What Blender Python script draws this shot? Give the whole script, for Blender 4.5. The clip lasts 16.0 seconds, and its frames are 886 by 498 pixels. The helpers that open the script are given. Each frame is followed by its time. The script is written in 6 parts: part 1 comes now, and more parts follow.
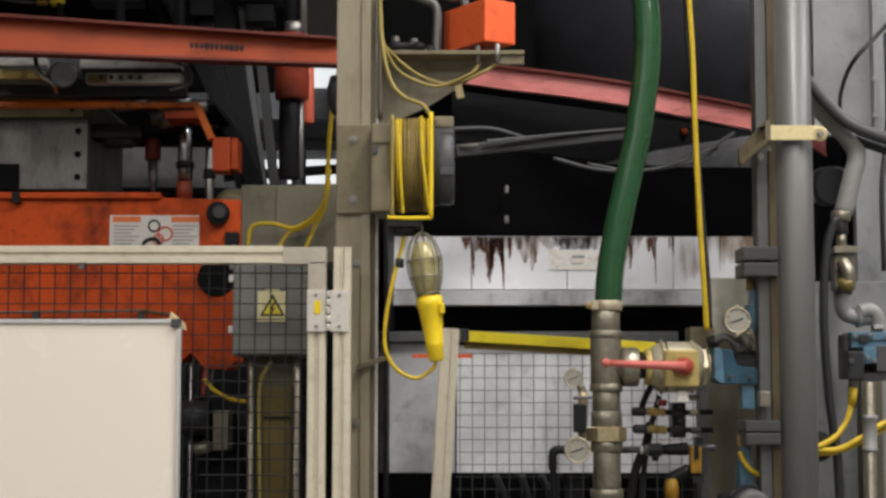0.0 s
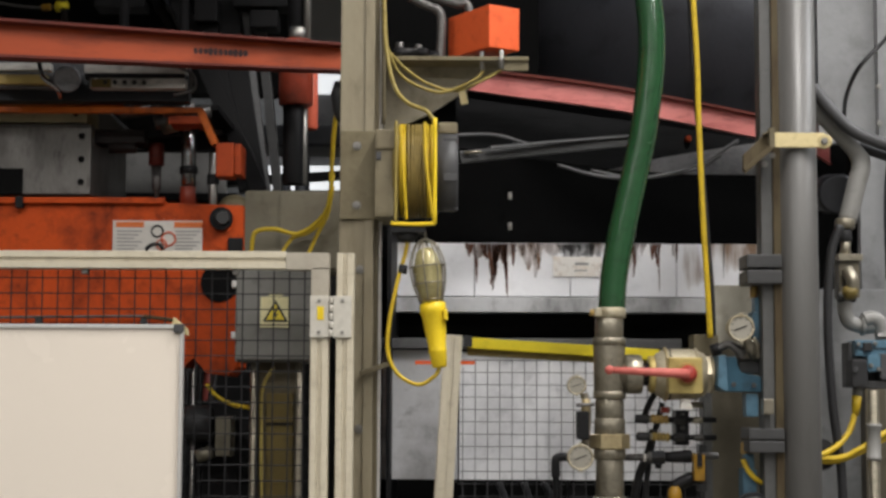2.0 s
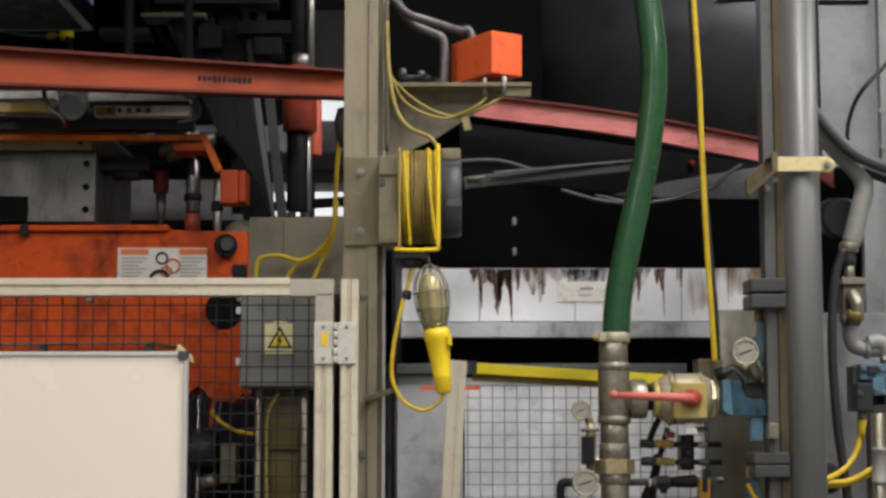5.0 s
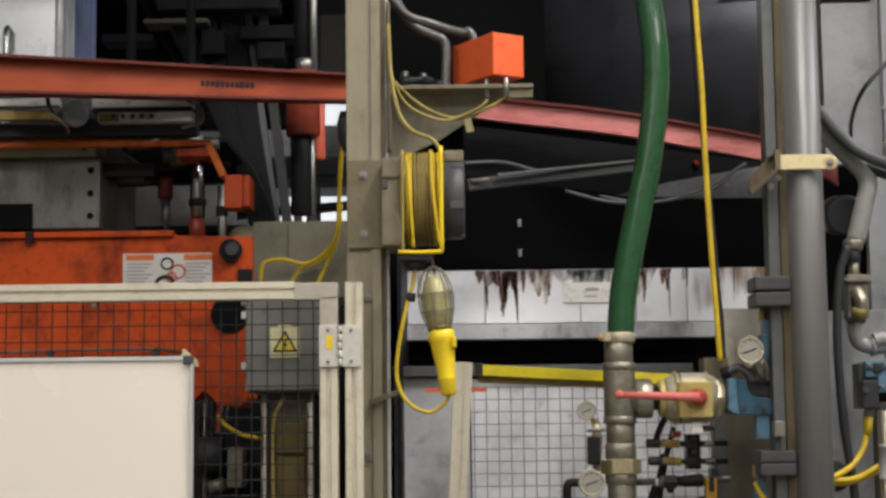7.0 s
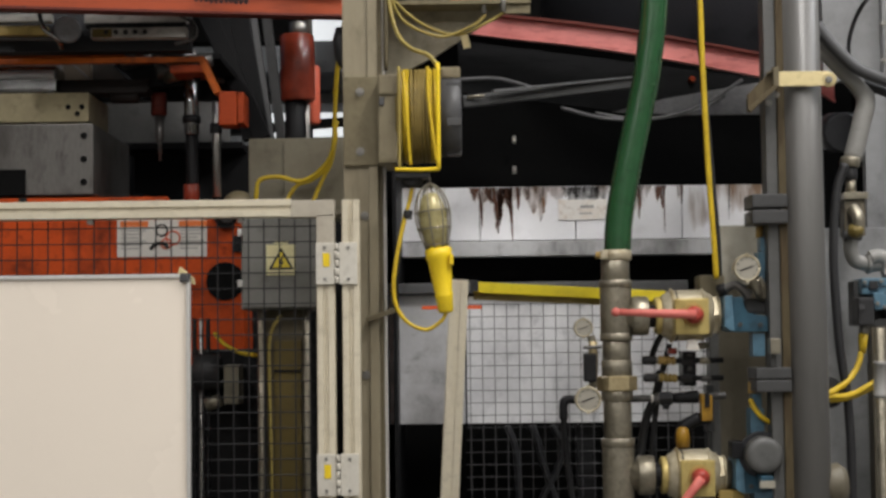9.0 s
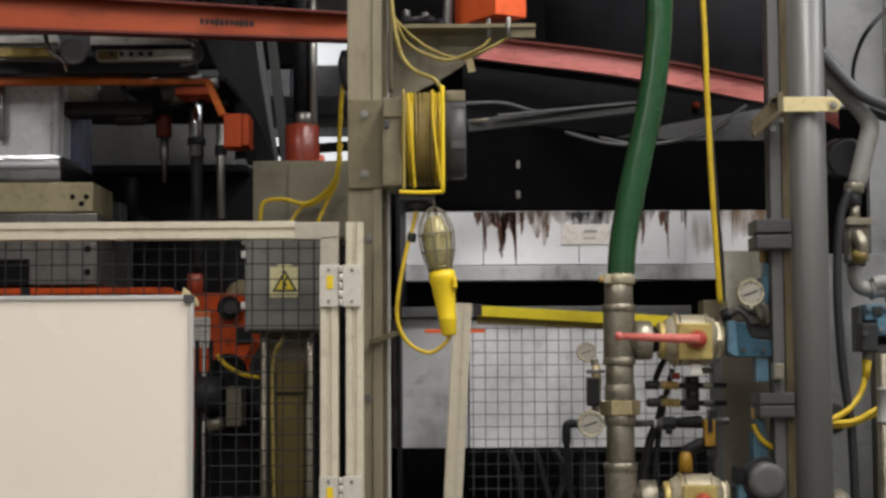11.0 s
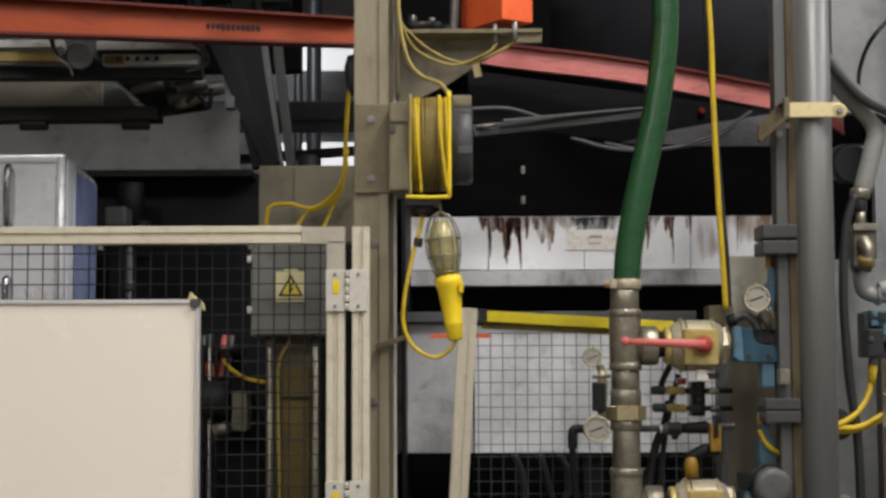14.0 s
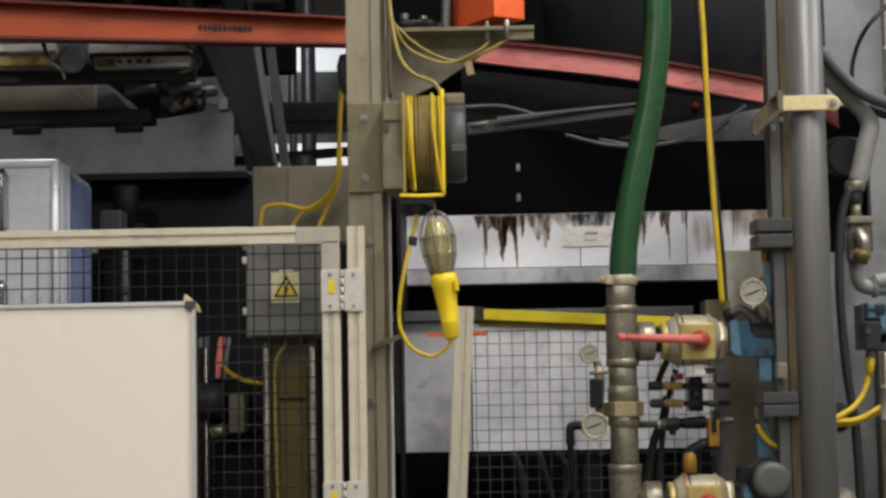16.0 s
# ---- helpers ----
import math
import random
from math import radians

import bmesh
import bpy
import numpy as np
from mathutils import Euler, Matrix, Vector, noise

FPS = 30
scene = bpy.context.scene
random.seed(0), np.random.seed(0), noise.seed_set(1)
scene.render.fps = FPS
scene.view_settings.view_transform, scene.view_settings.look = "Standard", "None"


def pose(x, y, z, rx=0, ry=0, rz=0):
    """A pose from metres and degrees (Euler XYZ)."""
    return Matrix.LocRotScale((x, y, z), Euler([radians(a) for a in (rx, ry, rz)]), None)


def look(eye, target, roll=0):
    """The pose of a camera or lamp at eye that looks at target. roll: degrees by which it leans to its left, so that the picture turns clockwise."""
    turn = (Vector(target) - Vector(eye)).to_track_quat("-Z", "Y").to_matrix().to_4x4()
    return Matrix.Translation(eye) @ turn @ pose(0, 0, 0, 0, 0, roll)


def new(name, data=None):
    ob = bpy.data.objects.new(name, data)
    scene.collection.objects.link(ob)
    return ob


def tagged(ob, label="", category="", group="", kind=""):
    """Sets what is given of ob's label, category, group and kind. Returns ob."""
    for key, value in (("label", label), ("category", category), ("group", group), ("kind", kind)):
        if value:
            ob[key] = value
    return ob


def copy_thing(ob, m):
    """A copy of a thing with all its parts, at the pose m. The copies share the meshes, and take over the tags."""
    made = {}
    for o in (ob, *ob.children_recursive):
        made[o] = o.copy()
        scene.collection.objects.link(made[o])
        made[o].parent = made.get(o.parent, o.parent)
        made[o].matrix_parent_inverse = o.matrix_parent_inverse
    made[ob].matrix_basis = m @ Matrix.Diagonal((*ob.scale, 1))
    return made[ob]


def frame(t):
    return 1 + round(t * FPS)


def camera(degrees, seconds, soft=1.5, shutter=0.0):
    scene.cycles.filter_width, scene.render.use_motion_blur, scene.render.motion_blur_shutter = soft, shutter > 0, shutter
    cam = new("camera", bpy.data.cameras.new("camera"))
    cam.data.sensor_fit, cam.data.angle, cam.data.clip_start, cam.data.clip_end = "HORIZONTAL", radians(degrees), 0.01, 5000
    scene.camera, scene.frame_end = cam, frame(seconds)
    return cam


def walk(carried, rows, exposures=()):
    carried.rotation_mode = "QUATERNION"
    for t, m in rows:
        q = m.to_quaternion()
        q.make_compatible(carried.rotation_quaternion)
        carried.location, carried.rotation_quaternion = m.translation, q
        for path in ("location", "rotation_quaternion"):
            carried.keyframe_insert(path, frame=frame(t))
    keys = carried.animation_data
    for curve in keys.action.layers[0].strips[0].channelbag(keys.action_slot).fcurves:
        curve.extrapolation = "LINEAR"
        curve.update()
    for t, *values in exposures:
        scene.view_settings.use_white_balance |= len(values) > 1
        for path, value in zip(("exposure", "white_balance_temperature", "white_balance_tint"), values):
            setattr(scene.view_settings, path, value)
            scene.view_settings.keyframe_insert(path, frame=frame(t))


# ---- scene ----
EYE = 1.6
cam = camera(30, 16.0, soft=2.9, shutter=0.5)
walk(cam, [
    (0.0, pose(-0.003, -0.004, EYE + 0.002, 94.968, -0.031, -0.044)),
    (0.5, pose(-0.005, 0.001, EYE + 0.002, 95.096, 0.015, -0.052)),
    (1.0, pose(-0.007, -0.003, EYE + 0.005, 95.153, -0.121, -0.035)),
    (1.5, pose(-0.005, 0.000, EYE + 0.002, 95.240, -0.098, -0.008)),
    (2.0, pose(-0.004, 0.003, EYE + 0.000, 95.218, -0.252, 0.042)),
    (2.5, pose(0.001, 0.002, EYE + 0.000, 95.265, -0.003, 0.187)),
    (3.0, pose(-0.001, 0.000, EYE + 0.000, 95.440, -0.019, 0.198)),
    (3.5, pose(-0.002, 0.000, EYE - 0.003, 95.586, -0.092, 0.215)),
    (4.0, pose(-0.002, -0.000, EYE - 0.001, 95.670, -0.103, 0.180)),
    (6.5, pose(0.014, -0.007, EYE + 0.001, 96.642, 0.421, 0.677)),
    (7.0, pose(0.015, -0.005, EYE - 0.005, 96.230, 0.647, 0.648)),
    (7.3, pose(0.015, -0.003, EYE - 0.004, 95.740, 0.530, 0.620)),
    (7.4, pose(0.013, 0.001, EYE - 0.003, 94.400, 1.900, 0.750)),
    (7.5, pose(0.011, 0.005, EYE - 0.002, 92.820, 3.006, 0.867)),
    (7.6, pose(0.007, 0.007, EYE - 0.002, 92.900, 2.400, 0.780)),
    (8.0, pose(-0.005, 0.012, EYE - 0.003, 93.002, 1.637, 0.604)),
    (8.5, pose(-0.005, 0.005, EYE - 0.002, 92.946, 1.206, 0.500)),
    (9.0, pose(-0.003, 0.005, EYE + 0.000, 93.316, 0.674, 0.302)),
    (9.5, pose(0.001, 0.007, EYE + 0.000, 93.696, 0.327, 0.264)),
    (10.0, pose(-0.005, 0.007, EYE - 0.006, 94.013, 0.198, 0.224)),
    (12.5, pose(-0.006, 0.000, EYE - 0.008, 94.271, 0.448, 0.710)),
    (13.0, pose(-0.012, 0.001, EYE - 0.006, 94.285, 0.148, 0.597)),
    (13.5, pose(-0.011, -0.000, EYE - 0.011, 94.391, 0.152, 0.581)),
    (14.0, pose(-0.016, 0.003, EYE - 0.010, 94.414, 0.204, 0.445)),
    (14.5, pose(-0.024, 0.008, EYE - 0.016, 94.426, 0.307, 0.289)),
    (15.0, pose(-0.011, 0.009, EYE - 0.016, 94.332, 1.035, 0.411)),
    (15.5, pose(-0.000, 0.010, EYE - 0.013, 94.250, 1.264, 0.496)),
    (16.0, pose(-0.008, 0.011, EYE - 0.013, 94.404, 1.026, 0.441)),
], exposures=[(0, -0.30), (6.5, -0.30), (7.5, -0.22), (8.2, -0.32), (10, -0.38), (16, -0.38)])

# ---- world and lamps ----
world = bpy.data.worlds.new("hall_air")
world.use_nodes = True
world.node_tree.nodes["Background"].inputs[0].default_value = (0.75, 0.8, 0.9, 1)
world.node_tree.nodes["Background"].inputs[1].default_value = 0.012
scene.world = world


def area(name, x, y, z, sx, sy, watts, colour=(1, 0.97, 0.945), aim=None):
    data = bpy.data.lights.new(name, "AREA")
    data.shape, data.size, data.size_y, data.energy, data.color = "RECTANGLE", sx, sy, watts, colour
    ob = new(name, data)
    ob.matrix_world = look((x, y, z), aim) if aim else pose(x, y, z)
    return ob


TUBES = [(-2.2, 0.8, 130), (0.9, 0.6, 66), (1.1, 2.9, 128), (3.4, 2.6, 118), (-2.4, -2.2, 90), (0.9, -2.2, 100), (3.9, -2.2, 90)]
for lx, ly, watts in TUBES:
    area("tube_lamp_light", lx, ly, 4.72, 0.16, 1.4, watts)
area("tube_lamp_light", -1.2, 9.2, 4.72, 0.3, 1.4, 110, (0.95, 0.97, 1))
area("tube_lamp_light", 3.4, 4.5, 4.72, 0.16, 1.4, 95, (0.95, 0.97, 1))


# ---- materials ----
def mat(name, base, rough=0.5, metal=0.0, var=0.18, scale=6.0, bump=0.03, grime=None, amount=0.35, gscale=2.5,
        stretch=(1, 1, 1), coat=0.0, spec=0.35):
    """A painted, metal or plastic surface with fine grain and large soft grime."""
    m = bpy.data.materials.new(name)
    m.use_nodes = True
    nt = m.node_tree
    n, link = nt.nodes, nt.links
    bsdf = n["Principled BSDF"]
    co = n.new("ShaderNodeTexCoord")
    mp = n.new("ShaderNodeMapping")
    mp.inputs["Scale"].default_value = stretch
    link.new(co.outputs["Object"], mp.inputs[0])
    fine = n.new("ShaderNodeTexNoise")
    fine.inputs["Scale"].default_value, fine.inputs["Detail"].default_value = scale * 12, 4
    large = n.new("ShaderNodeTexNoise")
    large.inputs["Scale"].default_value, large.inputs["Detail"].default_value = gscale, 6
    large.inputs["Roughness"].default_value = 0.65
    for t in (fine, large):
        link.new(mp.outputs[0], t.inputs["Vector"])
    dark = tuple(c * (1 - var) for c in base)
    light = tuple(min(1, c * (1 + var)) for c in base)
    mix = n.new("ShaderNodeMix")
    mix.data_type = "RGBA"
    mix.inputs[6].default_value, mix.inputs[7].default_value = (*dark, 1), (*light, 1)
    link.new(fine.outputs[0], mix.inputs[0])
    ramp = n.new("ShaderNodeValToRGB")
    ramp.color_ramp.elements[0].position, ramp.color_ramp.elements[1].position = 0.48, 0.74
    link.new(large.outputs[0], ramp.inputs[0])
    mul = n.new("ShaderNodeMath")
    mul.operation = "MULTIPLY"
    mul.inputs[1].default_value = amount
    link.new(ramp.outputs[0], mul.inputs[0])
    mix2 = n.new("ShaderNodeMix")
    mix2.data_type = "RGBA"
    g = grime or tuple(c * 0.45 for c in base)
    mix2.inputs[7].default_value = (*g, 1)
    link.new(mul.outputs[0], mix2.inputs[0])
    link.new(mix.outputs[2], mix2.inputs[6])
    smudge = n.new("ShaderNodeTexNoise")
    smudge.inputs["Scale"].default_value, smudge.inputs["Detail"].default_value = gscale * 4.3, 8
    smudge.inputs["Roughness"].default_value, smudge.inputs["Distortion"].default_value = 0.62, 0.15
    link.new(mp.outputs[0], smudge.inputs["Vector"])
    worn = n.new("ShaderNodeMapRange")
    worn.inputs[1].default_value, worn.inputs[2].default_value = 0.54, 0.82
    worn.inputs[4].default_value = amount
    link.new(smudge.outputs[0], worn.inputs[0])
    mix3 = n.new("ShaderNodeMix")
    mix3.data_type = "RGBA"
    mix3.inputs[7].default_value = (*[c * 0.6 for c in g], 1)
    link.new(worn.outputs[0], mix3.inputs[0])
    link.new(mix2.outputs[2], mix3.inputs[6])
    link.new(mix3.outputs[2], bsdf.inputs["Base Color"])
    rr = n.new("ShaderNodeMapRange")
    rr.inputs[3].default_value, rr.inputs[4].default_value = max(0.03, rough - 0.1), min(1, rough + 0.14)
    link.new(large.outputs[0], rr.inputs[0])
    link.new(rr.outputs[0], bsdf.inputs["Roughness"])
    bsdf.inputs["Metallic"].default_value = metal
    bsdf.inputs["Coat Weight"].default_value = coat
    bsdf.inputs["Specular IOR Level"].default_value = spec
    if bump:
        b = n.new("ShaderNodeBump")
        b.inputs["Strength"].default_value, b.inputs["Distance"].default_value = 0.5, bump * 0.05
        link.new(fine.outputs[0], b.inputs["Height"])
        link.new(b.outputs[0], bsdf.inputs["Normal"])
    return m


def glow(name, colour, strength):
    m = bpy.data.materials.new(name)
    m.use_nodes = True
    b = m.node_tree.nodes["Principled BSDF"]
    b.inputs["Emission Color"].default_value, b.inputs["Emission Strength"].default_value = (*colour, 1), strength
    return m


CREAM = mat("cream_anodised_profile", (0.63, 0.57, 0.44), 0.42, 0.15, 0.08, grime=(0.3, 0.24, 0.16), amount=0.4, gscale=7)
CORNER = mat("cast_corner_grey", (0.42, 0.38, 0.31), 0.55, 0.2, 0.12, grime=(0.2, 0.17, 0.12), gscale=9)
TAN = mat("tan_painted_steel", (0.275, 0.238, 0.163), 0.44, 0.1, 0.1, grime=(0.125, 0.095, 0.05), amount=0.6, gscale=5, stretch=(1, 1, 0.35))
# darker copy of the tan paint; holds the shade of the column's side
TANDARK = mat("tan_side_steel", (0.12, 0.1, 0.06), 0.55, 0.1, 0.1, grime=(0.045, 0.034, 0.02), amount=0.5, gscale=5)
BOARD = mat("white_board_enamel", (0.86, 0.775, 0.67), 0.25, 0, 0.004, grime=(0.82, 0.725, 0.64), amount=0.07, gscale=1.2, bump=0)
ALU = mat("dull_aluminium", (0.62, 0.6, 0.57), 0.4, 0.3, 0.08)
WIRE = mat("dark_wire", (0.014, 0.014, 0.015), 0.5, 0.1, 0.15)
WIREG = mat("galvanised_wire", (0.065, 0.065, 0.067), 0.55, 0.1, 0.2, grime=(0.05, 0.05, 0.05), amount=0.6, gscale=5, spec=0.3)
ORANGE = mat("orange_machine_paint", (0.52, 0.068, 0.008), 0.6, 0, 0.14, grime=(0.08, 0.015, 0.007), amount=0.95, gscale=6, spec=0.2)
ORBOX = mat("bright_orange_paint", (0.78, 0.125, 0.035), 0.5, 0, 0.06, grime=(0.5, 0.06, 0.015), amount=0.45, gscale=9, spec=0.25)
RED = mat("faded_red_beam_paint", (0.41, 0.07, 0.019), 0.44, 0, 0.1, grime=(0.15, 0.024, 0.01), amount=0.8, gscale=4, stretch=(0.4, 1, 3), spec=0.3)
# red paint with shade put into the colour, for beam and rim flanges and knob
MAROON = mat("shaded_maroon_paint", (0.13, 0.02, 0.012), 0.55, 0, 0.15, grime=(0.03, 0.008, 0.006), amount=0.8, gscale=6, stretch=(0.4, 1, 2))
CORAL = mat("coral_cylinder_paint", (0.72, 0.15, 0.085), 0.42, 0, 0.08, grime=(0.45, 0.07, 0.04), amount=0.4, gscale=8)
BLOCKR = mat("dull_orange_block", (0.32, 0.044, 0.008), 0.55, 0, 0.12, grime=(0.1, 0.014, 0.004), amount=0.8, gscale=8, spec=0.2)
HUBR = mat("dark_red_hub", (0.36, 0.05, 0.035), 0.42, 0, 0.1, grime=(0.16, 0.02, 0.015), amount=0.6, gscale=20)
KNOBM = mat("turned_dull_steel", (0.21, 0.21, 0.22), 0.5, 0.3, 0.15, grime=(0.13, 0.13, 0.13), amount=0.7, gscale=25)
HINGE = mat("pale_hinge_metal", (0.6, 0.57, 0.5), 0.45, 0.2, 0.06, grime=(0.38, 0.34, 0.27), amount=0.4, gscale=12)
# bright reflection on the polished box side, as a flat pale colour
PALEREFL = mat("pale_lavender_reflection", (0.88, 0.92, 1.0), 0.32, 0, 0.03, grime=(0.7, 0.76, 0.9), amount=0.5, gscale=3)
AMBER = mat("amber_paint", (0.26, 0.14, 0.012), 0.42, 0, 0.1, grime=(0.11, 0.055, 0.008), amount=0.6, gscale=16)
OCHRE = mat("ochre_plate", (0.15, 0.11, 0.03), 0.5, 0.1, 0.12, grime=(0.06, 0.042, 0.014), amount=0.6, gscale=6)
OCHREL = mat("worn_ochre_block", (0.32, 0.23, 0.07), 0.5, 0.1, 0.12, grime=(0.1, 0.07, 0.025), amount=0.6, gscale=6)
RAILM = mat("smeared_pale_rail", (0.48, 0.465, 0.43), 0.4, 0.3, 0.2, grime=(0.08, 0.075, 0.065), amount=0.75, gscale=9, stretch=(1, 1, 2))
TANSH = mat("tan_under_panel", (0.5, 0.445, 0.36), 0.5, 0.1, 0.06, grime=(0.3, 0.26, 0.2), amount=0.4, gscale=3)
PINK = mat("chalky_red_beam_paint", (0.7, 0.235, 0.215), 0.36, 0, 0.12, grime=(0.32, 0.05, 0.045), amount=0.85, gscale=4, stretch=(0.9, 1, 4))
BAR = mat("orange_bar_paint", (0.5, 0.105, 0.006), 0.5, 0, 0.15, grime=(0.12, 0.02, 0.005), amount=0.9, gscale=7, spec=0.25)
COLLAR = mat("red_cylinder_paint", (0.27, 0.042, 0.02), 0.32, 0, 0.1, grime=(0.06, 0.014, 0.008), amount=0.8, gscale=6, coat=0.3)
BLACK = mat("oily_black_steel", (0.009, 0.009, 0.0098), 0.5, 0.0, 0.3, grime=(0.02, 0.019, 0.019), amount=0.5, spec=0.18)
# deep shade as a colour, for recesses, hole discs and dark backs
DEEPSHADE = mat("deep_shade_black", (0.0055, 0.0055, 0.0055), 0.9, 0, 0.3, grime=(0.011, 0.011, 0.011), amount=0.5, spec=0.12)
GUNM = mat("dark_grey_sheet", (0.026, 0.027, 0.03), 0.38, 0.3, 0.12, grime=(0.01, 0.01, 0.011), amount=0.6, gscale=2)
GREYB = mat("mid_grey_machine_paint", (0.12, 0.12, 0.122), 0.45, 0.2, 0.1, grime=(0.04, 0.04, 0.04), amount=0.7, gscale=3)
PLATEN = mat("worn_steel_platen", (0.148, 0.14, 0.13), 0.38, 0.55, 0.2, grime=(0.045, 0.04, 0.036), amount=0.85, gscale=5, stretch=(1.4, 1, 0.6))
WPLATE = mat("pale_steel_plate", (0.32, 0.275, 0.165), 0.45, 0.35, 0.1, grime=(0.16, 0.13, 0.085), amount=0.7, gscale=6)
CHROME = mat("chrome_rod", (0.42, 0.42, 0.42), 0.2, 1, 0.08, grime=(0.08, 0.08, 0.08), amount=0.7, gscale=9)
BRIGHTALU = mat("bright_aluminium_box", (0.66, 0.665, 0.68), 0.26, 0.2, 0.03, grime=(0.5, 0.51, 0.54), amount=0.5, gscale=3, bump=0.005)
# blue streaks in the colour imitate reflections in bare aluminium
BLUEREFL = mat("blue_reflection_aluminium", (0.5, 0.6, 0.95), 0.25, 0.2, 0.05, grime=(0.16, 0.23, 0.55), amount=0.95, gscale=4, stretch=(1, 5, 0.3), bump=0.005)
CAB = mat("grey_cabinet_paint", (0.178, 0.174, 0.158), 0.45, 0, 0.06, grime=(0.085, 0.08, 0.066), amount=0.6, gscale=5)
CABT = mat("beige_cabinet_paint", (0.17, 0.152, 0.107), 0.5, 0, 0.08, grime=(0.1, 0.08, 0.05), amount=0.6, gscale=5)
YELLOW = mat("yellow_plastic", (0.78, 0.56, 0.02), 0.38, 0, 0.05, grime=(0.45, 0.3, 0.02), amount=0.3, gscale=20)
YCABLE = mat("yellow_cable_jacket", (0.58, 0.4, 0.02), 0.42, 0, 0.08, grime=(0.2, 0.13, 0.015), amount=0.6, gscale=14)
DULLY = mat("dusty_yellow_cable", (0.3, 0.23, 0.06), 0.5, 0, 0.1, grime=(0.12, 0.085, 0.022), amount=0.7, gscale=14)
YBAR = mat("yellow_bar_paint", (0.72, 0.58, 0.02), 0.5, 0, 0.08, grime=(0.3, 0.22, 0.02), amount=0.45, gscale=9)
OLIVE = mat("dusty_cable_windings", (0.22, 0.16, 0.045), 0.55, 0, 0.15, grime=(0.09, 0.065, 0.022), amount=0.5, gscale=12)
REELB = mat("beige_reel_housing", (0.2, 0.17, 0.106), 0.5, 0, 0.1, grime=(0.1, 0.077, 0.045), amount=0.6, gscale=9)
RUBBER = mat("black_rubber", (0.02, 0.02, 0.021), 0.5, 0, 0.15, grime=(0.05, 0.05, 0.05), amount=0.3)
DGREY = mat("dark_grey_plastic", (0.06, 0.06, 0.062), 0.45, 0, 0.1, grime=(0.1, 0.1, 0.1), amount=0.3, gscale=9)
GREEN = mat("green_ribbed_hose", (0.016, 0.068, 0.024), 0.22, 0, 0.1, grime=(0.010, 0.034, 0.012), amount=0.6, gscale=6, coat=0.8, spec=0.5)
GALV = mat("galvanised_pipe", (0.27, 0.245, 0.19), 0.34, 0.65, 0.22, grime=(0.1, 0.085, 0.055), amount=0.7, gscale=14, bump=0.06)
NICKEL = mat("worn_nickel_plate", (0.46, 0.41, 0.3), 0.48, 0.5, 0.12, grime=(0.24, 0.19, 0.1), amount=0.7, gscale=13)
BRASS = mat("nickel_brass_valve", (0.44, 0.36, 0.21), 0.42, 0.55, 0.14, grime=(0.17, 0.13, 0.05), amount=0.7, gscale=14)
BRASSY = mat("yellow_brass", (0.5, 0.34, 0.12), 0.4, 0.5, 0.1, grime=(0.2, 0.12, 0.05), amount=0.5, gscale=20)
LEVER = mat("pink_red_lever_grip", (0.56, 0.14, 0.115), 0.45, 0, 0.06, grime=(0.33, 0.07, 0.06), amount=0.5, gscale=16)
BLUE = mat("light_blue_actuator_paint", (0.028, 0.08, 0.118), 0.4, 0, 0.08, grime=(0.01, 0.024, 0.035), amount=0.8, gscale=10)
POLE = mat("grey_painted_pole", (0.088, 0.085, 0.08), 0.42, 0.05, 0.05, grime=(0.07, 0.067, 0.06), amount=0.55, gscale=6, stretch=(1, 1, 0.2), spec=0.6)
FLANGE = mat("dark_grey_painted_steel", (0.056, 0.056, 0.056), 0.42, 0.1, 0.1, grime=(0.03, 0.03, 0.03), amount=0.5, gscale=8)
FLANGEL = mat("mid_grey_angle_paint", (0.095, 0.095, 0.092), 0.45, 0.1, 0.1, grime=(0.045, 0.044, 0.04), amount=0.6, gscale=8)
RUSTSHADE = mat("rust_and_shade_brown", (0.085, 0.066, 0.036), 0.6, 0.0, 0.15, grime=(0.04, 0.022, 0.011), amount=0.8, gscale=14, stretch=(1, 1, 0.3), spec=0.2)
STRAP = mat("cream_strap_paint", (0.6, 0.5, 0.27), 0.42, 0.1, 0.08, grime=(0.3, 0.22, 0.1), amount=0.4, gscale=12)
PANEL = mat("galvanised_panel", (0.56, 0.56, 0.57), 0.4, 0.3, 0.06, grime=(0.2, 0.19, 0.175), amount=0.85, gscale=3.2)
PANELW = mat("pale_panel", (0.79, 0.79, 0.8), 0.34, 0.1, 0.05, grime=(0.42, 0.42, 0.44), amount=0.85, gscale=3.2)
RGREY = mat("light_grey_enclosure", (0.24, 0.243, 0.247), 0.4, 0.1, 0.06, grime=(0.105, 0.104, 0.104), amount=0.55, gscale=3)
WARM = mat("warm_grey_panel", (0.125, 0.109, 0.078), 0.45, 0.1, 0.08, grime=(0.065, 0.055, 0.036), amount=0.55, gscale=4)
PALEW = mat("pale_warm_panel", (0.34, 0.32, 0.265), 0.45, 0.1, 0.06, grime=(0.2, 0.18, 0.13), amount=0.5, gscale=5)
PALEPIPE = mat("pale_grey_pipe_paint", (0.24, 0.235, 0.222), 0.45, 0.05, 0.06, grime=(0.17, 0.16, 0.145), amount=0.65, gscale=9)
BLUEL = mat("pale_blue_solenoid", (0.08, 0.158, 0.215), 0.38, 0, 0.06, grime=(0.035, 0.065, 0.095), amount=0.7, gscale=14)
VALVEY = mat("yellowed_valve_block", (0.46, 0.36, 0.13), 0.42, 0.3, 0.1, grime=(0.24, 0.17, 0.05), amount=0.6, gscale=18)
